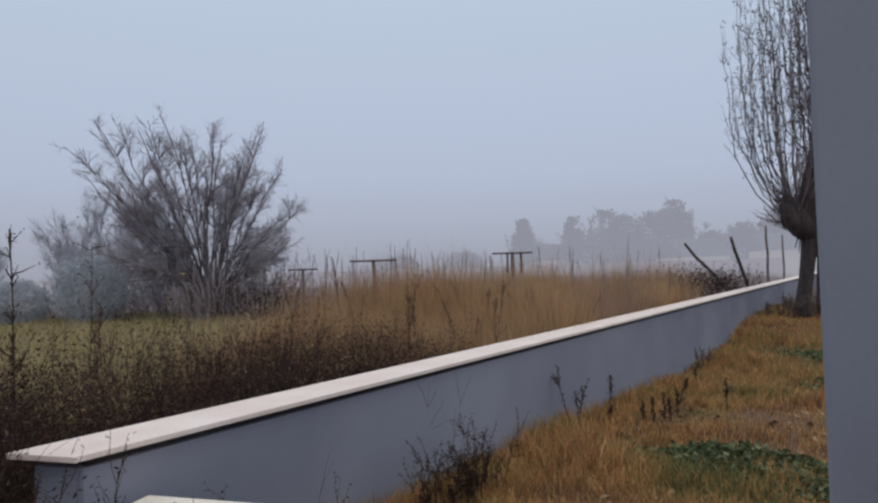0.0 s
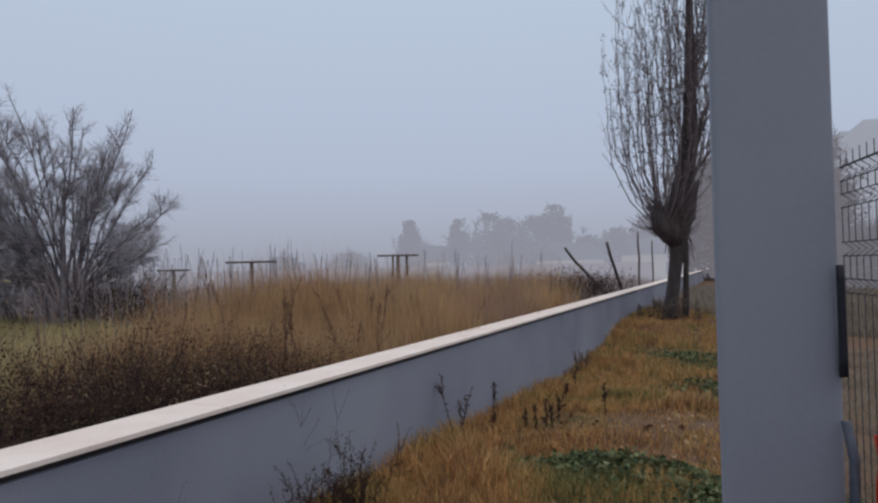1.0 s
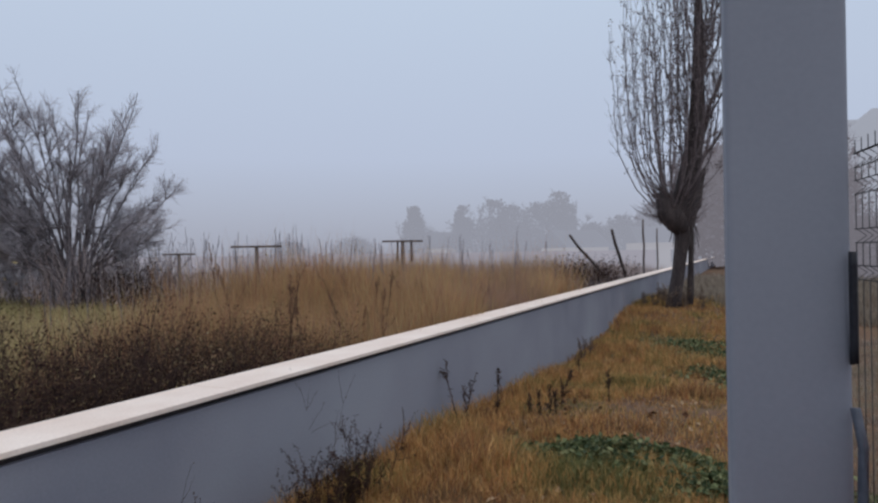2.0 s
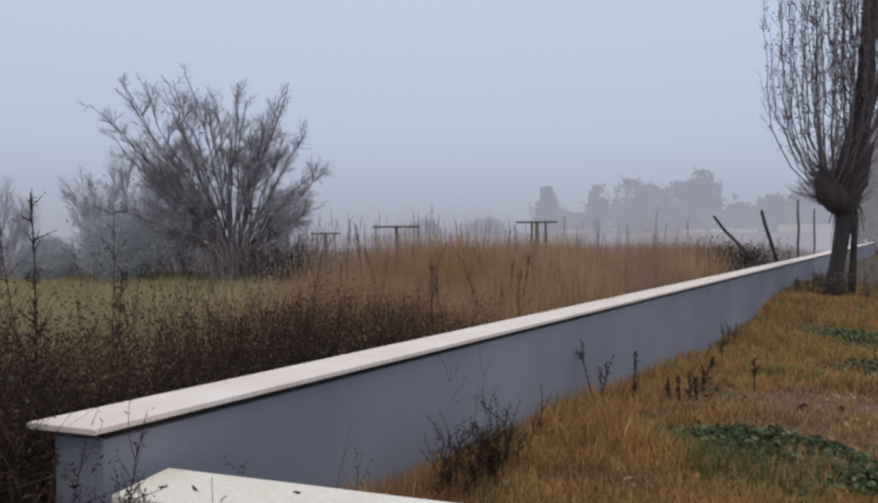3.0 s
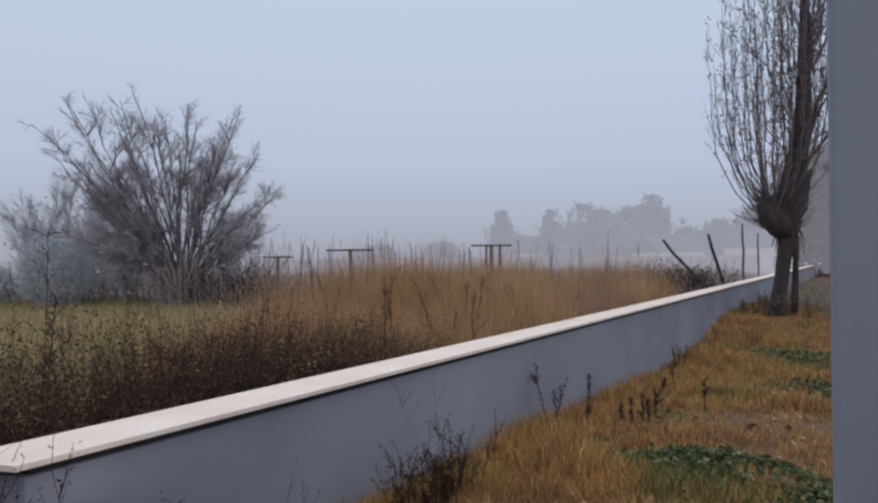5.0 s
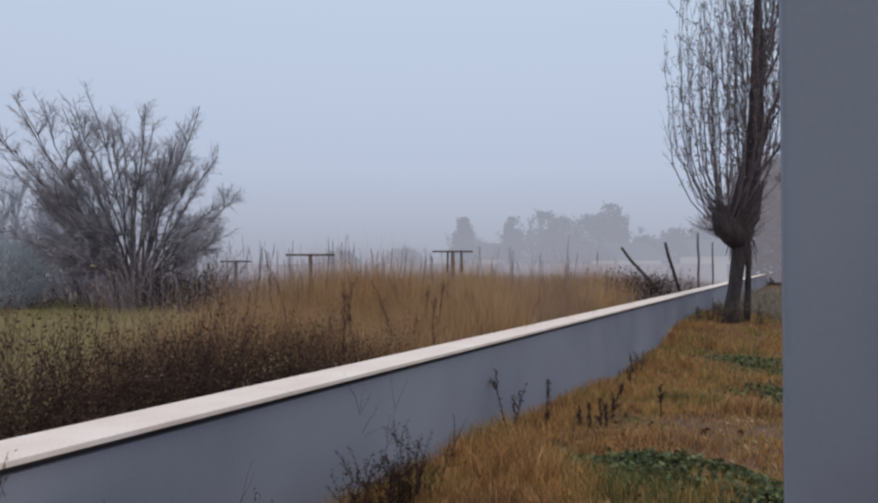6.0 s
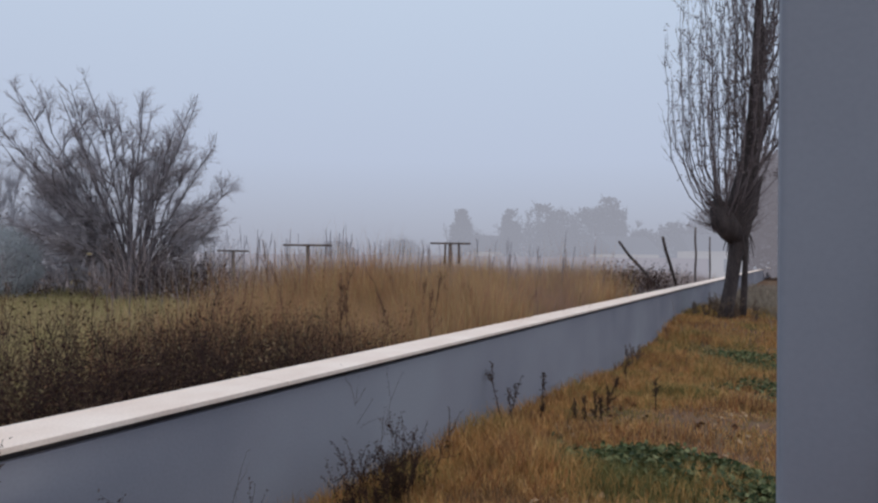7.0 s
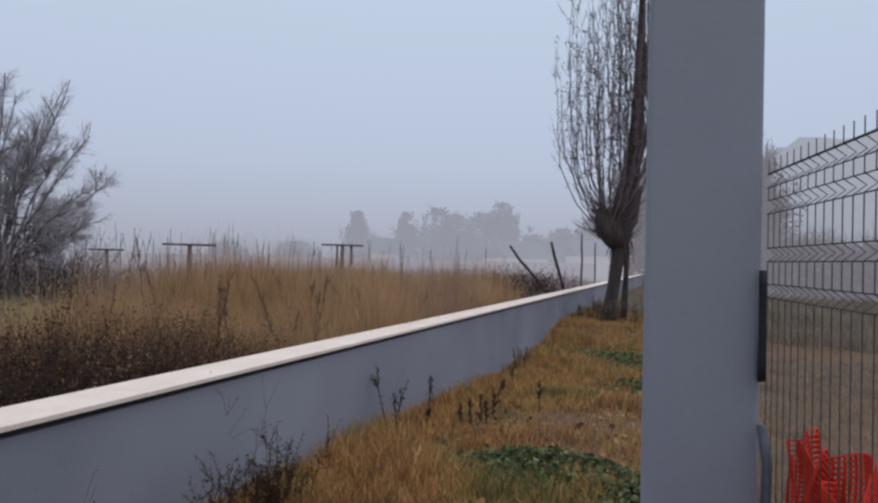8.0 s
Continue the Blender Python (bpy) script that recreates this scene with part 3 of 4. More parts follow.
# ---- distant house ----
def far_house(at, turn, w, d, h, label):
    ho = empty("distant_house", Matrix.Translation(at) @ pose(0, 0, 0, 0, 0, turn), label, "house", "distant houses")
    part("wall", box((w, d, h), (0, 0, h / 2), 0.02), M_HOUSE_GLOW, ho)
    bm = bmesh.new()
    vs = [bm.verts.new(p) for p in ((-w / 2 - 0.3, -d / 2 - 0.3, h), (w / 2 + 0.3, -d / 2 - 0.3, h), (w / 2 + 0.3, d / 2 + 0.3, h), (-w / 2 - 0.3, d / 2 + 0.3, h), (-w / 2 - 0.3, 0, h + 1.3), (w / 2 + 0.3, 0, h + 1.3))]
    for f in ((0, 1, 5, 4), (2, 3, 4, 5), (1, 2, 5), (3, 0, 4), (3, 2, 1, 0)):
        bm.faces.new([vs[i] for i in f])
    part("roof", bm, M_DIST_GLOW, ho, "gable roof glowing in the fog's grey")
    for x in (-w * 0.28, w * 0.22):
        wi = part("window", box((1.0, 0.08, 1.1), (x, -d / 2 - 0.02, h * 0.55), 0.01), M_HOUSE_GLOW, ho)
        part("pane", box((0.84, 0.03, 0.94), (x, -d / 2 - 0.07, h * 0.55)), M_DIST_GLOW, wi)
    return ho


far_house((19.6, 44.5, 0.1), 8, 3.2, 4, 1.9, "small pale house below bare trees, fog added as glow")
far_house((27.0, 46.0, 0.1), -12, 3.6, 4, 2.2, "small pale house below bare trees, fog added as glow")
far_house((10.6, 50.0, 0.1), 5, 4.0, 4, 2.0, "small pale house below bare trees, fog added as glow")


# ---- field posts ----
def t_post(at, width, height, turn, tilt, extra=()):
    t = empty("trellis_post", Matrix.Translation(at) @ pose(0, 0, 0, 0, tilt, turn), "weathered wooden T-shaped trellis post in tall dry grass", "post", "trellis posts in the field")
    s = Shape().tube([Vector((0, 0, -0.3)), Vector((0.01, 0, height * 0.6)), Vector((0, 0, height - 0.02))], [0.05, 0.047, 0.042], 8)
    link_mesh("upright", s.mesh("upright", M_WOOD, True), t)
    part("crossbar", box((width, 0.06, 0.045), (0, -0.02, height), 0.008), M_WOOD, t)
    for x in extra:
        q = Shape().tube([Vector((x, 0.03, height - 0.5)), Vector((x * 0.98, 0.03, height + 0.03))], [0.03, 0.025], 6)
        link_mesh("stake", q.mesh("stake", M_WOOD, True), t)
    return t


t_post((-0.42, 13.55, 0.2), 1.03, 1.75, 2, 0)
t_post((2.90, 15.2, 0.2), 1.0, 1.86, 0, 0, (-0.12, 0.22))
t_post((-2.4, 16.0, 0.2), 0.75, 1.62, 0, 0)


def leaning_post(a, b, rad, label):
    a, b = Vector(a), Vector(b)
    s, r = Shape(), random.Random(int(a.x * 10))
    d = b - a
    pts = [a + d * (i / 5) + rv(r, 0.012) for i in range(6)]
    s.tube(pts, [rad, rad, rad * 0.95, rad * 0.95, rad * 0.9, rad * 0.8], 7)
    tagged(link_mesh("wooden_post", s.mesh("wooden_post", M_WOOD, True)), label, "post", "old posts behind the wall")


leaning_post((11.3, 21.0, 0.35), (8.58, 18.5, 2.25), 0.05, "dark wooden post leaning far over behind the wall")
leaning_post((12.6, 22.5, 0.3), (10.9, 20.4, 2.48), 0.06, "dark wooden post leaning among brambles behind the wall")
leaning_post((13.5, 23.0, 0.3), (13.48, 23.0, 2.95), 0.045, "slim upright dark wooden post behind the wall")
leaning_post((16.5, 27.3, 0.3), (16.48, 27.3, 2.75), 0.04, "slim upright dark wooden post behind the wall")


# ---- grass and weeds ----
def spread(n, seed, r0, r1, a0, a1, keep, power=1.0):
    """Places about the porch, thinner with distance; angles from straight ahead, clockwise."""
    g = np.random.default_rng(seed)
    out = []
    while len(out) < n:
        rad, an = r0 + (r1 - r0) * g.random() ** power, radians(g.uniform(a0, a1))
        x, y = 0.6 + rad * math.sin(an), -0.9 + rad * math.cos(an)
        if keep(x, y):
            out.append((x, y, rad))
    return out


def lawn_keep(x, y):
    s, a = side(x, y)
    if s > -0.02 or math.hypot(x - 10.4, y - 16) < 0.3:
        return False
    lx = (x + 0.87) * 0.958 - (y - 2.02) * 0.285
    ly = (x + 0.87) * 0.285 + (y - 2.02) * 0.958
    if -0.1 < lx < 3.3 and ly < 0.24:
        return False
    return math.degrees(math.atan2(x - 0.6, y + 0.9)) < 39 + 2 * noise.noise(Vector((x, y, 0)))


def bare(x, y):
    """Trodden bare earth amid the lawn."""
    return noise.noise(Vector((x * 0.55 + 3, y * 0.55, 9))) + 0.9 * math.exp(-((x - 5.0) ** 2 / 1.3 + (y - 5.6) ** 2 / 1.6)) + 0.8 * math.exp(-((x - 4.2) ** 2 / 0.6 + (y - 4.9) ** 2 / 0.5)) + 0.6 * math.exp(-((x - 7.2) ** 2 / 1.5 + (y - 7.2) ** 2 / 3))


pts, hh, ww = [], [], []
g = np.random.default_rng(4)
for x, y, rad in spread(7500, 7, 2.6, 24, -30, 42, lawn_keep, 1.25):
    b = bare(x, y)
    s, a = side(x, y)
    tall = 0.6 + 1.3 * max(0, noise.noise(Vector((x * 0.8, y * 0.8, 1)))) + 0.25 * math.exp(-abs(s) / 0.4)
    if b > 0.35:
        if g.random() < 0.45:
            continue
        tall *= 0.45
    for _ in range(int(g.integers(14, 24))):
        q = g.normal(0, 0.06 + 0.006 * rad, 2)
        px, py = x + q[0], y + q[1]
        if lawn_keep(px, py):
            pts.append((px, py, ground_z(px, py) - 0.01))
            hh.append(tall * g.uniform(0.08, 0.26))
            ww.append(g.uniform(0.003, 0.006) + 0.0006 * rad)
tagged(link_mesh("grass", grass_mesh("grass", pts, hh, ww, 0.8, M_GRASS, 1)), "matted orange-brown dry lawn grass with green tints", "grass", kind="stuff")

# fallen leaves on the lawn
pts = [(x, y, ground_z(x, y) + 0.012 + 0.04 * g.random()) for x, y, rad in spread(1500, 17, 3, 16, 0, 62, lawn_keep, 1.2) if bare(x, y) > -0.05]
tagged(link_mesh("fallen_leaves", leaf_mesh("fallen_leaves", pts, g.uniform(0.03, 0.09, len(pts)), M_DEADLEAF, 5, 0.15)), "brown fallen leaves scattered over the lawn", "leaves", kind="stuff")


# green weed patches
def green_patch(cx, cy, rx, ry, turn, n, seed, height, label):
    gg = np.random.default_rng(seed)
    pts, sz = [], []
    c, s = math.cos(radians(turn)), math.sin(radians(turn))
    for _ in range(n):
        k = gg.normal(0, 0.5, 2)
        u, v = k[0] * rx, k[1] * ry
        x, y = cx + u * c - v * s, cy + u * s + v * c
        f = max(0.0, 1 - math.hypot(*k))
        if noise.noise(Vector((x * 2.2, y * 2.2, 3))) + 0.5 * noise.noise(Vector((x * 7, y * 7, 3))) < -0.22:
            continue
        pts.append((x, y, ground_z(x, y) + gg.uniform(0.01, 0.05 + height * f)))
        sz.append(gg.uniform(0.025, 0.07))
    tagged(link_mesh("green_weeds", leaf_mesh("green_weeds", pts, sz, M_GREEN, seed, 0.45, 0.4)), label, "weeds", kind="stuff")


green_patch(3.2, 4.35, 1.05, 0.55, -38, 7000, 31, 0.26, "low dark green leafy weeds spreading over dry grass")
green_patch(3.8, 3.45, 0.7, 0.45, -30, 3600, 32, 0.22, "low dark green leafy weeds spreading over dry grass")
green_patch(8.0, 10.8, 1.3, 1.8, -10, 5200, 33, 0.2, "patch of green leafy weeds near the wall")
green_patch(6.6, 8.3, 0.7, 1.4, -20, 2200, 34, 0.12, "thin green weeds on trodden earth")


M_DOCK = mat("brown_dock_leaf", [(0.16, 0.09, 0.06), (0.30, 0.17, 0.10)], 3, 0.9, 8, 0.3, 0, island=0.6)
M_SCRUB0 = mat("withered_clump_leaf", [(0.13, 0.095, 0.075), (0.21, 0.155, 0.12)], 2, 0.95, 5, 0.2, 0, island=0.5)


# ---- dry weeds that stand singly ----
def dry_weed(at, height, seed, label, branches=6, leafy=1.0, lean=(0, 0), thick=0.004, leaf=0.05, material=None, name="dry_weed", group="dry weeds", spreading=0.55, bend=0.06, reach=(0.15, 0.38)):
    r = random.Random(seed)
    w = empty(name, Matrix.Translation(at), label, "weed", group)
    st, lv = Shape(), Shape()
    a, b = limb(st, r, Vector((0, 0, -0.03)), Vector((lean[0], lean[1], 1)).normalized(), height, thick, bend, 0.0, 8, 5, 0.4)
    tips = [(a, b)]
    for _ in range(branches):
        i = r.randint(2, 7)
        d = (b[i] + rv(r, spreading)).normalized()
        d.z = abs(d.z)
        tips.append(limb(st, r, a[i].lerp(a[i + 1], r.random()), d, height * r.uniform(*reach), thick * 0.6, 0.12, 0.05, 5, 4, 0.4))
    for p, d in tips:
        for q, e in zip(p[1:], d[1:]):
            for _ in range(int(2 * leafy + r.random())):
                al = (e * 0.3 + rv(r, 0.7)).normalized()
                ac = al.cross(rv(r)).normalized()
                lv.leaf(q + rv(r, 0.006), al, ac, leaf * r.uniform(0.4, 1.1), leaf * r.uniform(0.15, 0.4))
    tagged(link_mesh("stem", st.mesh("stem", M_CANE), w), kind="stuff")
    if lv.v:
        tagged(link_mesh("leaves", lv.mesh("leaves", material or M_BRAMBLE), w, "withered curled leaves"), kind="stuff")
    return w


def on_ground(x, y):
    return (x, y, ground_z(x, y))


# dark weed cluster in front of the wall
for i in range(36):
    r_ = random.Random(200 + i)
    u_ = r_.random()
    dry_weed(on_ground(0.60 + 0.5 * u_ + r_.uniform(-0.15, 0.15), 3.42 + 0.7 * u_ + r_.uniform(-0.15, 0.12)), r_.uniform(0.24, 0.58), 210 + i, "small dark withered weed in front of the grey wall", 9, 1.6, (r_.uniform(-0.2, 0.2), 0), 0.003, 0.024)
dry_weed(on_ground(0.62, 4.3), 0.85, 240, "tall thin pale weed in front of the grey wall", 9, 0.6, (-0.02, 0), 0.002, 0.018, group="thin weeds")
dry_weed(on_ground(0.78, 4.3), 0.72, 241, "tall thin pale weed in front of the grey wall", 8, 0.6, (0.05, 0), 0.002, 0.018, group="thin weeds")
dry_weed(on_ground(0.0, 2.75), 0.62, 242, "thin withered weed with drooping head by the parapet", 3, 0.9, (0.1, 0), 0.0025, 0.026, group="thin weeds")
dry_weed(on_ground(-0.15, 3.0), 0.72, 243, "thin pale weed in front of the grey wall", 3, 0.2, (0.0, 0), 0.0018, 0.016, group="thin weeds")
dry_weed(on_ground(-0.55, 2.3), 0.72, 244, "small dark withered weed behind the parapet", 5, 1.2, (0, 0), 0.0025, 0.026, group="thin weeds")
for i, (x, y) in enumerate(((5.6, 10.6), (5.75, 10.75), (5.45, 10.45), (9.75, 16.2), (9.9, 16.35), (9.6, 15.9))):
    dry_weed(on_ground(x, y), 0.42, 250 + i, "grey-brown withered clump at the foot of the wall", 12, 2.0, (0.1, 0), 0.004, 0.035, M_SCRUB0, group="clumps at the wall's foot", spreading=0.8)
# forked stump and stalks on the lawn
for i, (x, y, h) in enumerate(((2.18, 5.9, 0.62), (2.21, 5.9, 0.6), (2.8, 6.75, 0.5), (3.55, 6.6, 0.4), (3.15, 6.25, 0.3), (3.25, 6.2, 0.36), (3.0, 6.2, 0.26), (4.2, 6.7, 0.42), (3.9, 7.4, 0.35), (4.8, 9.0, 0.4), (2.65, 6.3, 0.22), (3.35, 6.25, 0.3), (1.9, 5.6, 0.2), (2.2, 5.9, 0.2))):
    dry_weed(on_ground(x, y), h, 260 + i, "short dark dead seed stalk standing in dry lawn grass", 3, 2.4, (0.3 * (-1) ** (i + 1) if i < 2 else 0.05 * (-1) ** i, 0), 0.008, 0.045, M_CANE, name="dead_stalk", group="dead stalks on the lawn", spreading=0.3)
# weeds round the parapet's end and the wall's end
for i, (x, y, h, lx) in enumerate(((-1.0, 1.72, 1.0, 0.45), (-1.15, 1.75, 0.95, 0.2), (-1.05, 1.62, 0.9, 0.6), (-1.25, 1.8, 1.0, 0.05), (-1.3, 1.95, 0.95, 0.2), (-0.9, 1.68, 0.75, 0.1))):
    dry_weed((x, y, 0.0), h, 290 + i, "dark arching withered weed at the end of the wall", 14, 0.7, (lx, 0), 0.0042, 0.026, group="weeds at the wall's end")
dry_weed((-0.42, 1.7, 0.3), 0.42, 300, "small green-leaved sprig beside the cream coping", 6, 1.6, (0.1, 0), 0.002, 0.035, M_GREEN, group="weeds at the wall's end")
# tall dark stalk behind the wall
for i, (x, y, h, lx) in enumerate(((-2.03, 3.2, 2.02, 0.02), (-2.15, 3.35, 1.75, -0.1), (-1.75, 3.5, 1.5, 0.12), (-2.6, 3.6, 1.75, -0.2), (-1.95, 3.9, 1.95, 0.05), (-2.9, 4.2, 1.6, -0.1), (-3.4, 4.6, 1.7, 0.1))):
    dry_weed(on_ground(x, y), h, 310 + i, "tall dark dried weed stalk with fine side twigs", 46, 0.3, (lx, 0), 0.009 if i == 0 else 0.005, 0.03, group="tall weed stalks", spreading=0.8, bend=0.02, reach=(0.03, 0.085))
# brown docks and tall stalks in the field beyond the wall
for i, (x, y, h) in enumerate(((0.45, 6.9, 1.35), (0.5, 7.0, 1.2), (1.6, 8.2, 1.2), (1.45, 8.3, 1.0), (3.95, 11.4, 1.05), (4.05, 11.2, 0.8), (4.6, 11.6, 0.6), (-0.6, 9.5, 1.9), (1.1, 7.6, 1.1), (1.85, 8.0, 0.8), (-1.5, 9.0, 1.2), (2.2, 9.4, 1.3))):
    dry_weed(on_ground(x, y), h, 340 + i, "brown withered dock stalk in tall dry grass", 12, 2.6, (0.03 * (-1) ** i, 0), 0.005, 0.036, M_DOCK, group="dock stalks in the field", spreading=0.13, reach=(0.05, 0.16))

r_ = random.Random(93)
for i in range(14):
    x, y = r_.uniform(-7.5, -0.8), r_.uniform(6.0, 15.0)
    dry_weed(on_ground(x, y), r_.uniform(0.4, 0.95), 430 + i, "small brown withered weed in the green meadow", 7, 1.4, (r_.gauss(0, 0.08), 0), 0.005, 0.045, M_DOCK, group="weeds in the meadow", spreading=0.45)
r_ = random.Random(91)
for i in range(34):
    x, y = r_.uniform(-1.5, 5.5), r_.uniform(6.8, 13.5)
    if not 0.7 < side(x, y)[0]:
        continue
    dry_weed(on_ground(x, y), r_.uniform(0.8, 1.55), 380 + i, "brown withered dock stalk in tall dry grass", 11, 2.4, (r_.gauss(0, 0.06), 0), 0.005, 0.034, M_DOCK, group="dock stalks in the field", spreading=0.13, reach=(0.05, 0.16))

# ---- bramble thicket behind the wall ----
def thicket(name, label, n_cane, n_leaf, keep, top, seed, cane_rad=0.0028, leaf=(0.018, 0.045), material=None, side_twigs=3):
    r = random.Random(seed)
    sh, pts, sz = Shape(), [], []
    tries = 0
    made = 0
    while made < n_cane and tries < n_cane * 30:
        tries += 1
        place = keep(r)
        if place is None:
            continue
        x, y = place
        z = ground_z(x, y)
        h = top(x, y) * r.uniform(0.6, 1.05)
        d = Vector((r.gauss(0, 0.35), r.gauss(0, 0.35), 1)).normalized()
        nv, nf = len(sh.v), len(sh.f)
        a, b = limb(sh, r, Vector((x, y, z - 0.03)), d, h * 1.15, cane_rad * r.uniform(0.7, 1.3), 0.12, -0.03, 6, 3, 0.4)
        if any(-0.12 < side(q.x, q.y)[0] < 0.36 and side(q.x, q.y)[1] > -0.12 for q in a):
            del sh.v[nv:], sh.f[nf:]
            continue
        made += 1
        for _ in range(side_twigs):
            i = r.randint(1, 5)
            limb(sh, r, a[i], (b[i] + rv(r, 0.6)).normalized(), h * r.uniform(0.12, 0.35), cane_rad * 0.6, 0.15, 0.0, 3, 3, 0.4)
        for _ in range(n_leaf // n_cane):
            q = a[min(6, int(7 * r.random()))] + rv(r, 0.065)
            sq = side(q.x, q.y)
            if sq[0] < 0.36 and sq[1] > -0.1:
                continue
            pts.append(tuple(q))
            sz.append(r.uniform(*leaf))
    th = empty(name, Matrix.Identity(4), label, "thicket", kind="stuff")
    tagged(link_mesh("canes", sh.mesh("canes", M_CANE2), th), kind="stuff")
    tagged(link_mesh("leaves", leaf_mesh("leaves", pts, sz, material or M_BRAMBLE, seed, 0.8, 0.22), th), kind="stuff")


def along_wall(a0, a1, s0, s1):
    def keep(r):
        a, s = r.uniform(a0, a1), s0 + (s1 - s0) * r.random()
        p = A + WAY * a + BACK * s
        return p.x, p.y
    return keep


thicket("bramble_thicket", "dense dark withered bramble thicket behind the wall", 2900, 110000, along_wall(-1.2, 4.8, 0.36, 2.4), lambda x, y: 1.14 + 0.5 * noise.noise(Vector((x * 1.25, y * 1.25, 5))) - 0.11 * max(0, side(x, y)[1] - 1.5), 71, leaf=(0.012, 0.034), side_twigs=5)
thicket("bramble_thicket", "dense dark withered bramble thicket beyond the wall's end", 2700, 95000, along_wall(-3.4, 0.0, 0.45, 3.6), lambda x, y: 1.46 + 0.5 * noise.noise(Vector((x * 1.1, y * 1.1, 8))), 72, leaf=(0.012, 0.032), side_twigs=5)
thicket("bramble_thicket", "olive-brown bramble sprays arching over darker tangle", 620, 40000, along_wall(-2.6, 5.2, 0.6, 2.5), lambda x, y: 1.1 + 0.75 * noise.noise(Vector((x * 1.0, y * 1.0, 2))) - 0.04 * max(0, side(x, y)[1]), 75, 0.003, (0.018, 0.042), M_OLIVE)
thicket("bramble_thicket", "dark reddish dead weeds crowding the wall's end", 420, 16000, along_wall(-2.6, -0.32, -0.9, 0.6), lambda x, y: 0.85 + 0.2 * noise.noise(Vector((x * 1.2, y * 1.2, 8))), 74, 0.003, (0.015, 0.045))
thicket("bramble_thicket", "dark bramble tangle around leaning posts", 520, 15000, along_wall(14.5, 24, 0.5, 3.2), lambda x, y: 1.35 + 0.3 * noise.noise(Vector((x * 0.6, y * 0.6, 5))), 73, 0.006, (0.04, 0.10))

# ---- field grasses ----
def field_grass(name, label, n, seed, r0, r1, a0, a1, keep, height, width, material, lean=0.5):
    gg = np.random.default_rng(seed)
    pts, hh, ww = [], [], []
    for x, y, rad in spread(n, seed, r0, r1, a0, a1, keep, 1.1):
        h = height(x, y)
        for _ in range(12):
            q = gg.normal(0, 0.08 + 0.006 * rad, 2)
            px, py = x + q[0], y + q[1]
            if -0.1 < side(px, py)[0] < 0.36 and side(px, py)[1] > -0.1:
                continue
            pts.append((px, py, ground_z(px, py) - 0.02))
            hh.append(h * gg.uniform(0.4, 1.0) * (1.25 if gg.random() < 0.12 else 1.0))
            ww.append(width * (0.6 + 0.06 * rad) * gg.uniform(0.6, 1.3))
    tagged(link_mesh(name, grass_mesh(name, pts, hh, ww, lean, material, seed)), label, "grass", kind="stuff")


def behind(x, y):
    s, a = side(x, y)
    return s > 0.4 or a < -0.3


def tall_zone(x, y):
    """Where the reed-like orange grass stands, against the greener meadow."""
    return 1 / (1 + math.exp(-(x - 0.1 * (y - 6) + 0.9 + 0.8 * noise.noise(Vector((x * 0.5, y * 0.5, 2)))) * 2.2)) * (1 - 1 / (1 + math.exp(-(x - 5.2 - 0.25 * (y - 9)) * 1.6)) * 0.75)


rz = random.Random(9)
field_grass("tall_grass", "tall orange-brown dry grass in the field", 7000, 81, 7.0, 17, -22, 42, lambda x, y: behind(x, y) and rz.random() < tall_zone(x, y) * (1.0 if noise.noise(Vector((x * 0.8, y * 0.8, 12))) > -0.12 else 0.22), lambda x, y: 0.95 + 0.7 * noise.noise(Vector((x * 0.6, y * 0.6, 1))) + 0.045 * min(y, 14) + 0.25 * math.exp(-((y - 13.0) / 3.0) ** 2), 0.006, M_FIELD, 0.35)
field_grass("bramble_grass", "straw-coloured grass growing up through brambles", 420, 85, 3.6, 8, -60, 12, lambda x, y: 0.5 < side(x, y)[0] < 4.5, lambda x, y: 0.75 + 0.35 * noise.noise(Vector((x * 0.7, y * 0.7, 3))), 0.006, M_FIELDGREEN, 0.5)
field_grass("meadow_grass", "short green and straw meadow grass in the field", 8500, 82, 5.5, 27, -48, 42, lambda x, y: behind(x, y) and rz.random() > 0.9 * tall_zone(x, y), lambda x, y: 0.36 + 0.28 * noise.noise(Vector((x * 0.7, y * 0.7, 3))), 0.007, M_FIELDGREEN, 0.7)
field_grass("far_grass", "withered far grass, the fog's paleness painted into its colour", 10000, 83, 13.5, 44, -48, 42, lambda x, y: behind(x, y) and math.hypot(x, y) > 18.5 - 4.5 * max(0, min(1, x / 3)) + 7 * max(0, min(1, (-x - 1) / 2)), lambda x, y: (1.0 if x > -1 else 0.7) + 0.5 * noise.noise(Vector((x * 0.3, y * 0.3, 6))), 0.008, M_FARFIELD_HAZED, 0.4)
field_grass("far_grass", "brown withered grass beyond the far lawn", 7000, 84, 19, 44, 30, 80, lambda x, y: side(x, y)[0] < -0.2 and math.hypot(x - 10.5, y - 16) > 1.5, lambda x, y: 0.5 + 0.3 * noise.noise(Vector((x * 0.3, y * 0.3, 6))), 0.009, M_YARD, 0.7)

# scrub brown is paled to put the mist into its colour
M_SCRUB_HAZED = mat("brown_grey_scrub_leaf_hazed", [(0.40, 0.34, 0.33), (0.50, 0.43, 0.42), (0.54, 0.48, 0.48)], 0.6, 0.95, 5, 0.2, 0, island=0.5)


def scrub_keep(r):
    return -6.3 + r.gauss(0, 3.0), 21.5 + r.uniform(-1.2, 1.5)


thicket("low_scrub", "brown-grey scrub behind the bare tree", 520, 9000, scrub_keep, lambda x, y: 1.25 + 0.5 * noise.noise(Vector((x * 0.5, y * 0.5, 5))), 75, 0.008, (0.04, 0.10), M_SCRUB_HAZED)

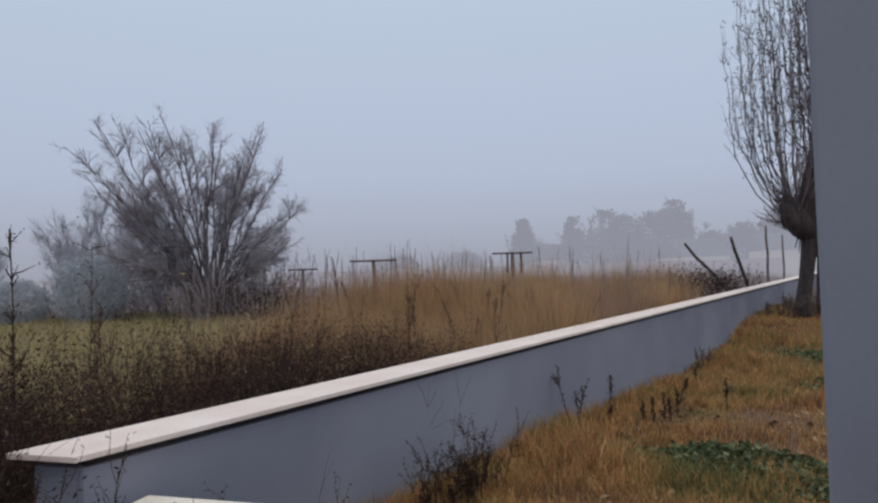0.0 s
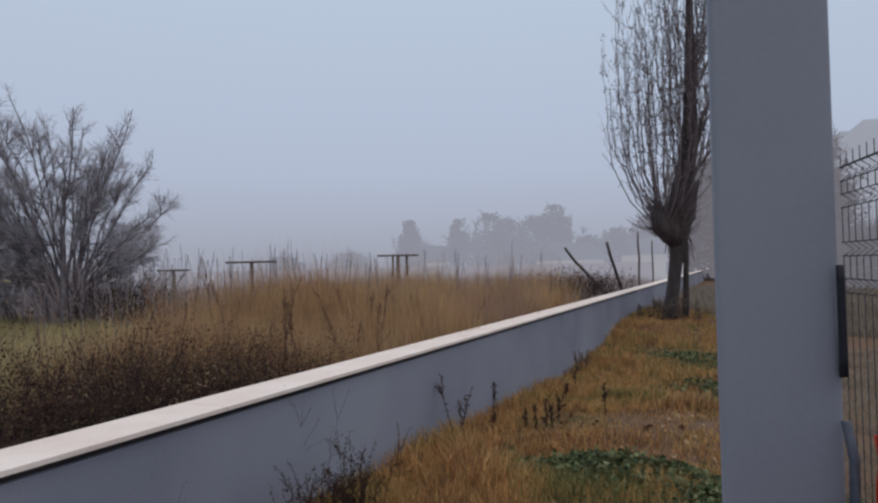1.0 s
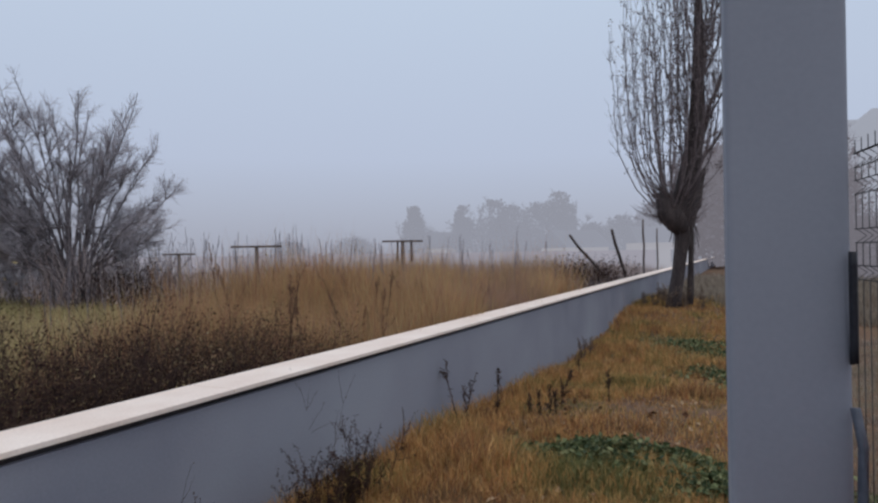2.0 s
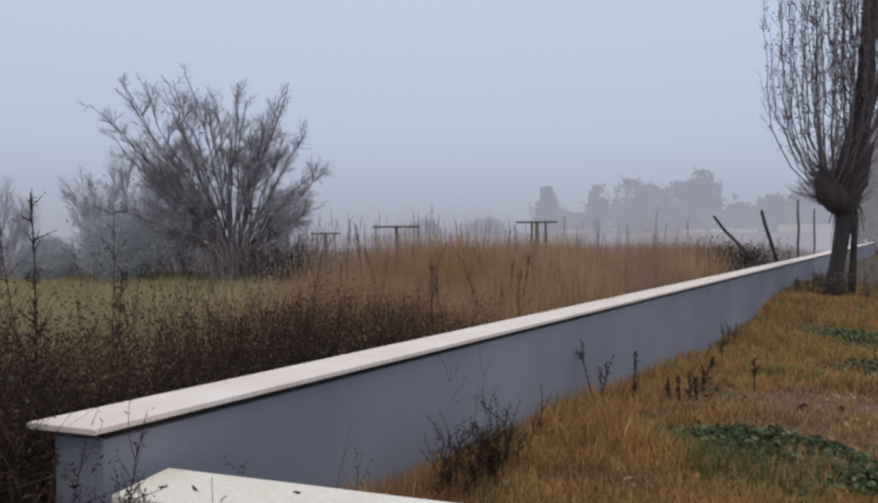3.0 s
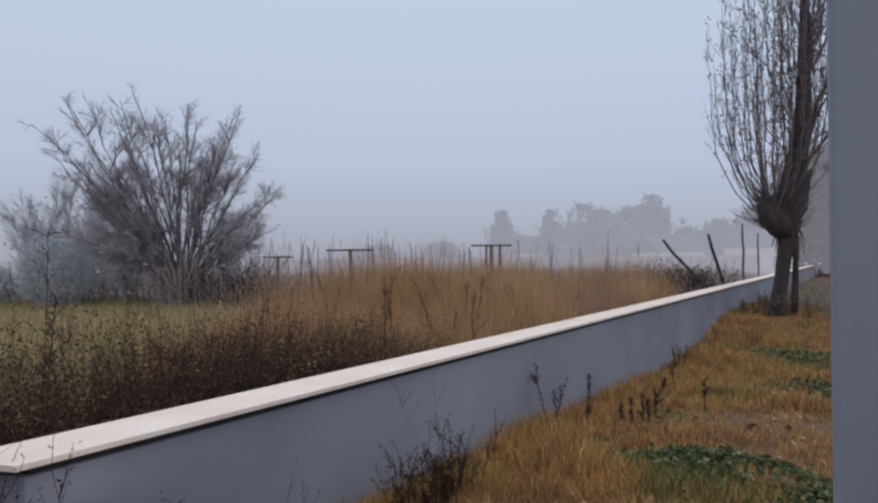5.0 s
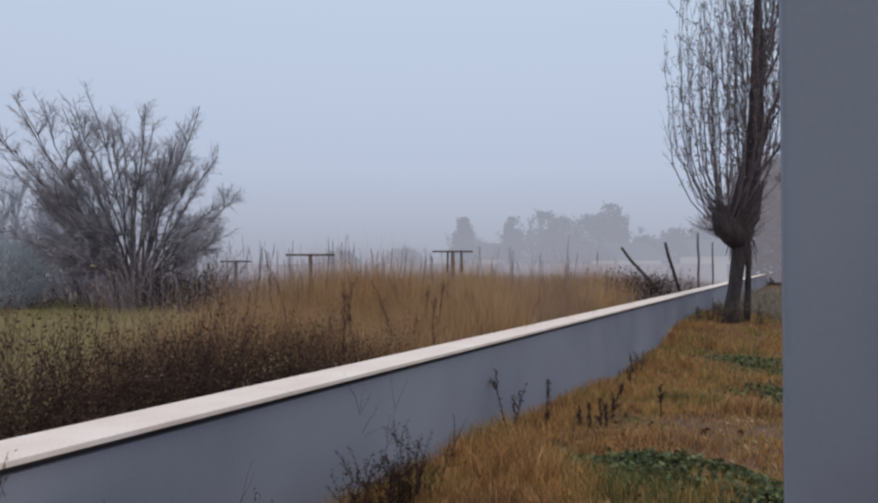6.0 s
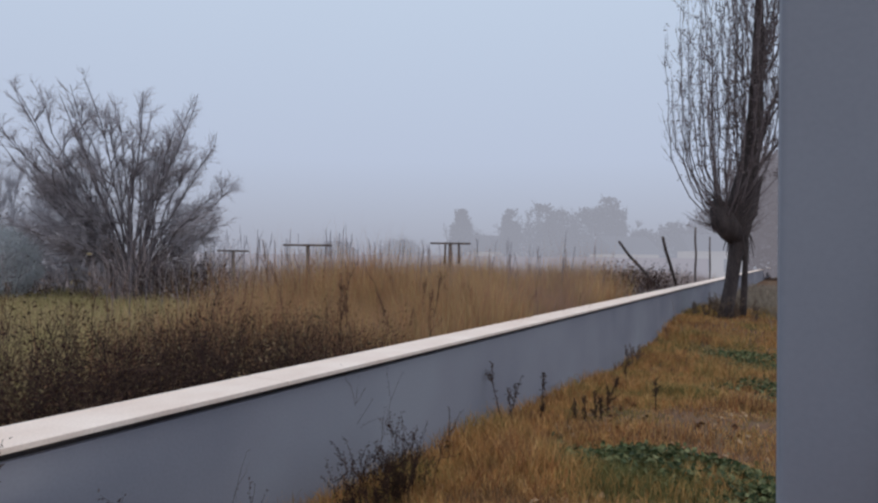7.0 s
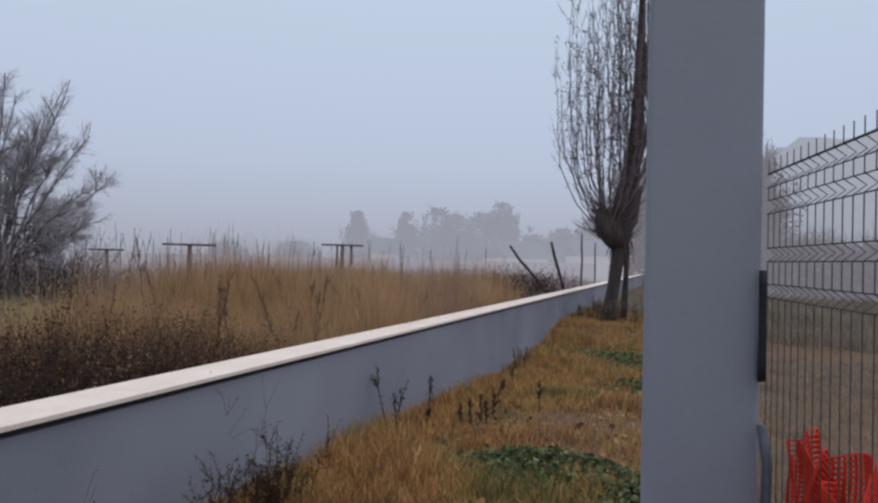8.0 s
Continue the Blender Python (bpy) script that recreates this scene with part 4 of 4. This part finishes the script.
field_grass("yard_grass", "short grey-brown grass beyond the wire fence", 4200, 86, 3.0, 17, 38, 80, lambda x, y: side(x, y)[0] < -0.2 and (x - 2.18) * 0.901 - (y - 0.84) * 0.434 > 0.25, lambda x, y: 0.16 + 0.1 * noise.noise(Vector((x * 0.5, y * 0.5, 6))), 0.006, M_YARD, 0.9)

thicket("low_scrub", "brown-grey scrub beside the bare tree", 260, 3800, lambda r: (-4.2 + r.gauss(0, 0.5), 19.2 + r.gauss(0, 0.5)), lambda x, y: 1.7 + 0.5 * noise.noise(Vector((x * 0.9, y * 0.9, 5))), 76, 0.008, (0.03, 0.08), M_SCRUB_HAZED)

r_ = random.Random(95)
for i in range(16):
    dry_weed(on_ground(10.65 + r_.gauss(0, 0.4), 15.85 + r_.gauss(0, 0.3)), r_.uniform(0.35, 0.6), 520 + i, "withered brown weed at the poplar's foot", 12, 1.8, (r_.gauss(0, 0.15), 0), 0.004, 0.05, M_SCRUB0, group="weeds at the poplar's foot", spreading=0.7)

# thin upright stalks above the field grass
r_ = random.Random(77)
st = Shape()
for i in range(320):
    x, y = r_.uniform(-4.5, 7), r_.uniform(11.5, 20)
    if side(x, y)[0] < 0.6 or r_.random() > 0.9 * math.exp(-((x - 1.2) / 3.6) ** 2) + 0.12:
        continue
    h = r_.uniform(1.3, 2.1)
    a, b = limb(st, r_, Vector((x, y, ground_z(x, y))), Vector((r_.gauss(0, 0.05), 0, 1)).normalized(), h, 0.011, 0.03, 0, 6, 4, 0.5)
    for _ in range(r_.randint(0, 3)):
        k = r_.randint(3, 6)
        limb(st, r_, a[k], (b[k] + rv(r_, 0.16)).normalized(), r_.uniform(0.12, 0.3), 0.007, 0.08, 0.1, 3, 3, 0.4)
tagged(link_mesh("dry_stalks", st.mesh("dry_stalks", M_GREYTWIG_D)), "thin grey dried stalks standing above the field grass", "weeds", kind="stuff")

# dark leaf scraps lying on the cream coping
for i, (x, y) in enumerate(((-0.72, 1.93), (-0.10, 1.86), (-0.33, 1.70))):
    r_ = random.Random(500 + i)
    sc = Shape()
    rim = [Vector((math.cos(a) * 0.022 * r_.uniform(0.6, 1.2), math.sin(a) * 0.011 * r_.uniform(0.6, 1.2), 0.004 * r_.random())) for a in [2 * math.pi * k / 9 for k in range(9)]]
    sc.v = rim + [p + Vector((0, 0, 0.003)) for p in rim]
    sc.f = [tuple(range(8, -1, -1)), tuple(range(9, 18))] + [(k, (k + 1) % 9, 9 + (k + 1) % 9, 9 + k) for k in range(9)]
    ob = tagged(link_mesh("leaf_scrap", sc.mesh("leaf_scrap", M_CANE)), "dark dead leaf scrap lying on cream coping", "leaf", "leaf scraps on the coping")
    ob.matrix_world = pose(x, y, 0.6505, 0, 0, r_.uniform(0, 180))

# ---- welded wire fence beside the porch ----
F0 = Vector((2.18, 0.84, 0))                      # at the column
F_TURN = math.degrees(math.atan2(-0.901, -0.434))  # runs from the column past the porch
fence = empty("wire_fence", Matrix.Translation(F0) @ pose(0, 0, 0, 0, 0, F_TURN), "dark welded wire fence panel with folds and spiked top", "fence")
FOLDS = (0.28, 1.66, 1.765, 1.905, 1.982)         # heights of the pressed folds
FOLD_H = 0.04
F_TOP = 2.03


def fold_y(z):
    for f in FOLDS:
        if 0 <= z - f <= FOLD_H:
            return 0.026 * (1 - abs(2 * (z - f) / FOLD_H - 1))
    return 0.0


zs = sorted([0.05, F_TOP + 0.03] + [f + d for f in FOLDS for d in (0.0, FOLD_H / 2, FOLD_H)])
wire_me = Shape().tube([Vector((0, fold_y(z), z)) for z in zs], [0.0015] * len(zs), 5).mesh("wire", M_WIRE, True)
bar_me = Shape().tube([Vector((0, 0, 0)), Vector((2.6, 0, 0))], [0.0017, 0.0017], 6).mesh("rail_wire", M_WIRE, True)
for i in range(52):
    ob = link_mesh("wire", wire_me, fence)
    ob.matrix_local = pose(0.03 + i * 0.05, 0, 0)
for z in [0.06, F_TOP - 0.005] + [f + d for f in FOLDS for d in (0.0, FOLD_H)] + [0.8]:
    ob = link_mesh("rail_wire", bar_me, fence)
    ob.matrix_local = pose(0, 0.006 + fold_y(z), z)
part("fence_post", box((0.05, 0.05, 2.1), (2.66, -0.03, 1.0), 0.005), M_WIRE, fence, "dark square fence post")

# black strap hanging between column and fence
s = Shape()
k = 9
for i in range(k):
    z = 1.74 - 0.31 * i / (k - 1)
    w = 0.018 + 0.012 * (i / (k - 1)) ** 2
    for dx, dy in ((-w, 0.0), (0, -0.012), (w, 0.0), (0, 0.012)):
        s.v.append(Vector((dx, dy, z - (0.01 if dx == 0 and i == k - 1 else 0))))
for i in range(k - 1):
    for j in range(4):
        a, b = i * 4 + j, i * 4 + (j + 1) % 4
        s.f.append((a, b, b + 4, a + 4))
s.f += [(3, 2, 1, 0), tuple((k - 1) * 4 + j for j in range(4))]
strap = tagged(link_mesh("black_strap", s.mesh("black_strap", M_BLACK, True)), "black plastic strap hanging beside the grey column", "strap")
strap.matrix_world = Matrix.Translation((2.128, 0.785, 0)) @ pose(0, 0, 0, 0, 0, F_TURN)


# tarpaulin edge hanging down beside the column's foot
s = Shape()
k = 14
for i in range(k):
    z = 1.30 - 1.32 * i / (k - 1)
    w = 0.012 + 0.05 * (i / (k - 1)) ** 0.7
    c = 0.11 * (1 - math.exp(-4.5 * i / (k - 1)))
    for dx, dy in ((-w, 0.0), (0, -0.014), (w, 0.004 * (-1) ** i), (0, 0.014)):
        s.v.append(Vector((c + dx, dy + 0.008 * math.sin(i * 1.7), z)))
for i in range(k - 1):
    for j in range(4):
        a, b = i * 4 + j, i * 4 + (j + 1) % 4
        s.f.append((a, b, b + 4, a + 4))
s.f += [(3, 2, 1, 0), tuple((k - 1) * 4 + j for j in range(4))]
tarp = tagged(link_mesh("tarpaulin", s.mesh("tarpaulin", M_TARP, True)), "folded blue-grey tarpaulin hanging beside the grey column", "tarpaulin")
tarp.matrix_world = Matrix.Translation((2.128, 0.785, 0)) @ pose(0, 0, 0, 0, 0, F_TURN)


# ---- orange safety net bunched against the fence ----
def safety_net(at, turn, length, height, seed, label):
    nt = Shape()
    nu, nv = int(length * 78), 96
    grid = []
    for j in range(nv + 1):
        line = []
        for i in range(nu + 1):
            u, v = i / nu, j / nv
            top = height * (0.88 + 0.06 * math.sin(u * 14 + seed) + 0.1 * noise.noise(Vector((u * 6, seed, 0))))
            fold = 0.07 * math.sin(u * 26 + 2.0 * noise.noise(Vector((u * 4, v * 2, seed)))) * (1.1 - 0.6 * v) + 0.05 * noise.noise(Vector((u * 8, v * 5, seed + 3)))
            top *= 1 - 0.16 * u * length / 1.2
            line.append(Vector((u * length, fold + 0.10 * (1 - v) ** 2, v * top)))
        grid.append(line)
    for j in range(nv + 1):
        nt.tube(grid[j], [0.0032] * (nu + 1), 3)
    for i in range(nu + 1):
        nt.tube([grid[j][i] for j in range(nv + 1)], [0.0038] * (nv + 1), 3)
    ob = tagged(link_mesh("safety_net", nt.mesh("safety_net", M_NET)), label, "net", "orange safety net")
    ob.matrix_world = Matrix.Translation(at) @ pose(0, 0, 0, 0, 0, turn)
    return ob


IN_FENCE = Matrix.Translation(F0) @ pose(0, 0, 0, 0, 0, F_TURN)
safety_net((IN_FENCE @ Vector((0.30, 0.05, 0.0))), F_TURN - 2, 2.1, 1.37, 1.0, "crumpled orange plastic safety net hung behind the fence")
safety_net((IN_FENCE @ Vector((0.08, 0.06, 0.0))), F_TURN, 0.34, 1.46, 4.0, "bunched orange plastic safety net beside the column")
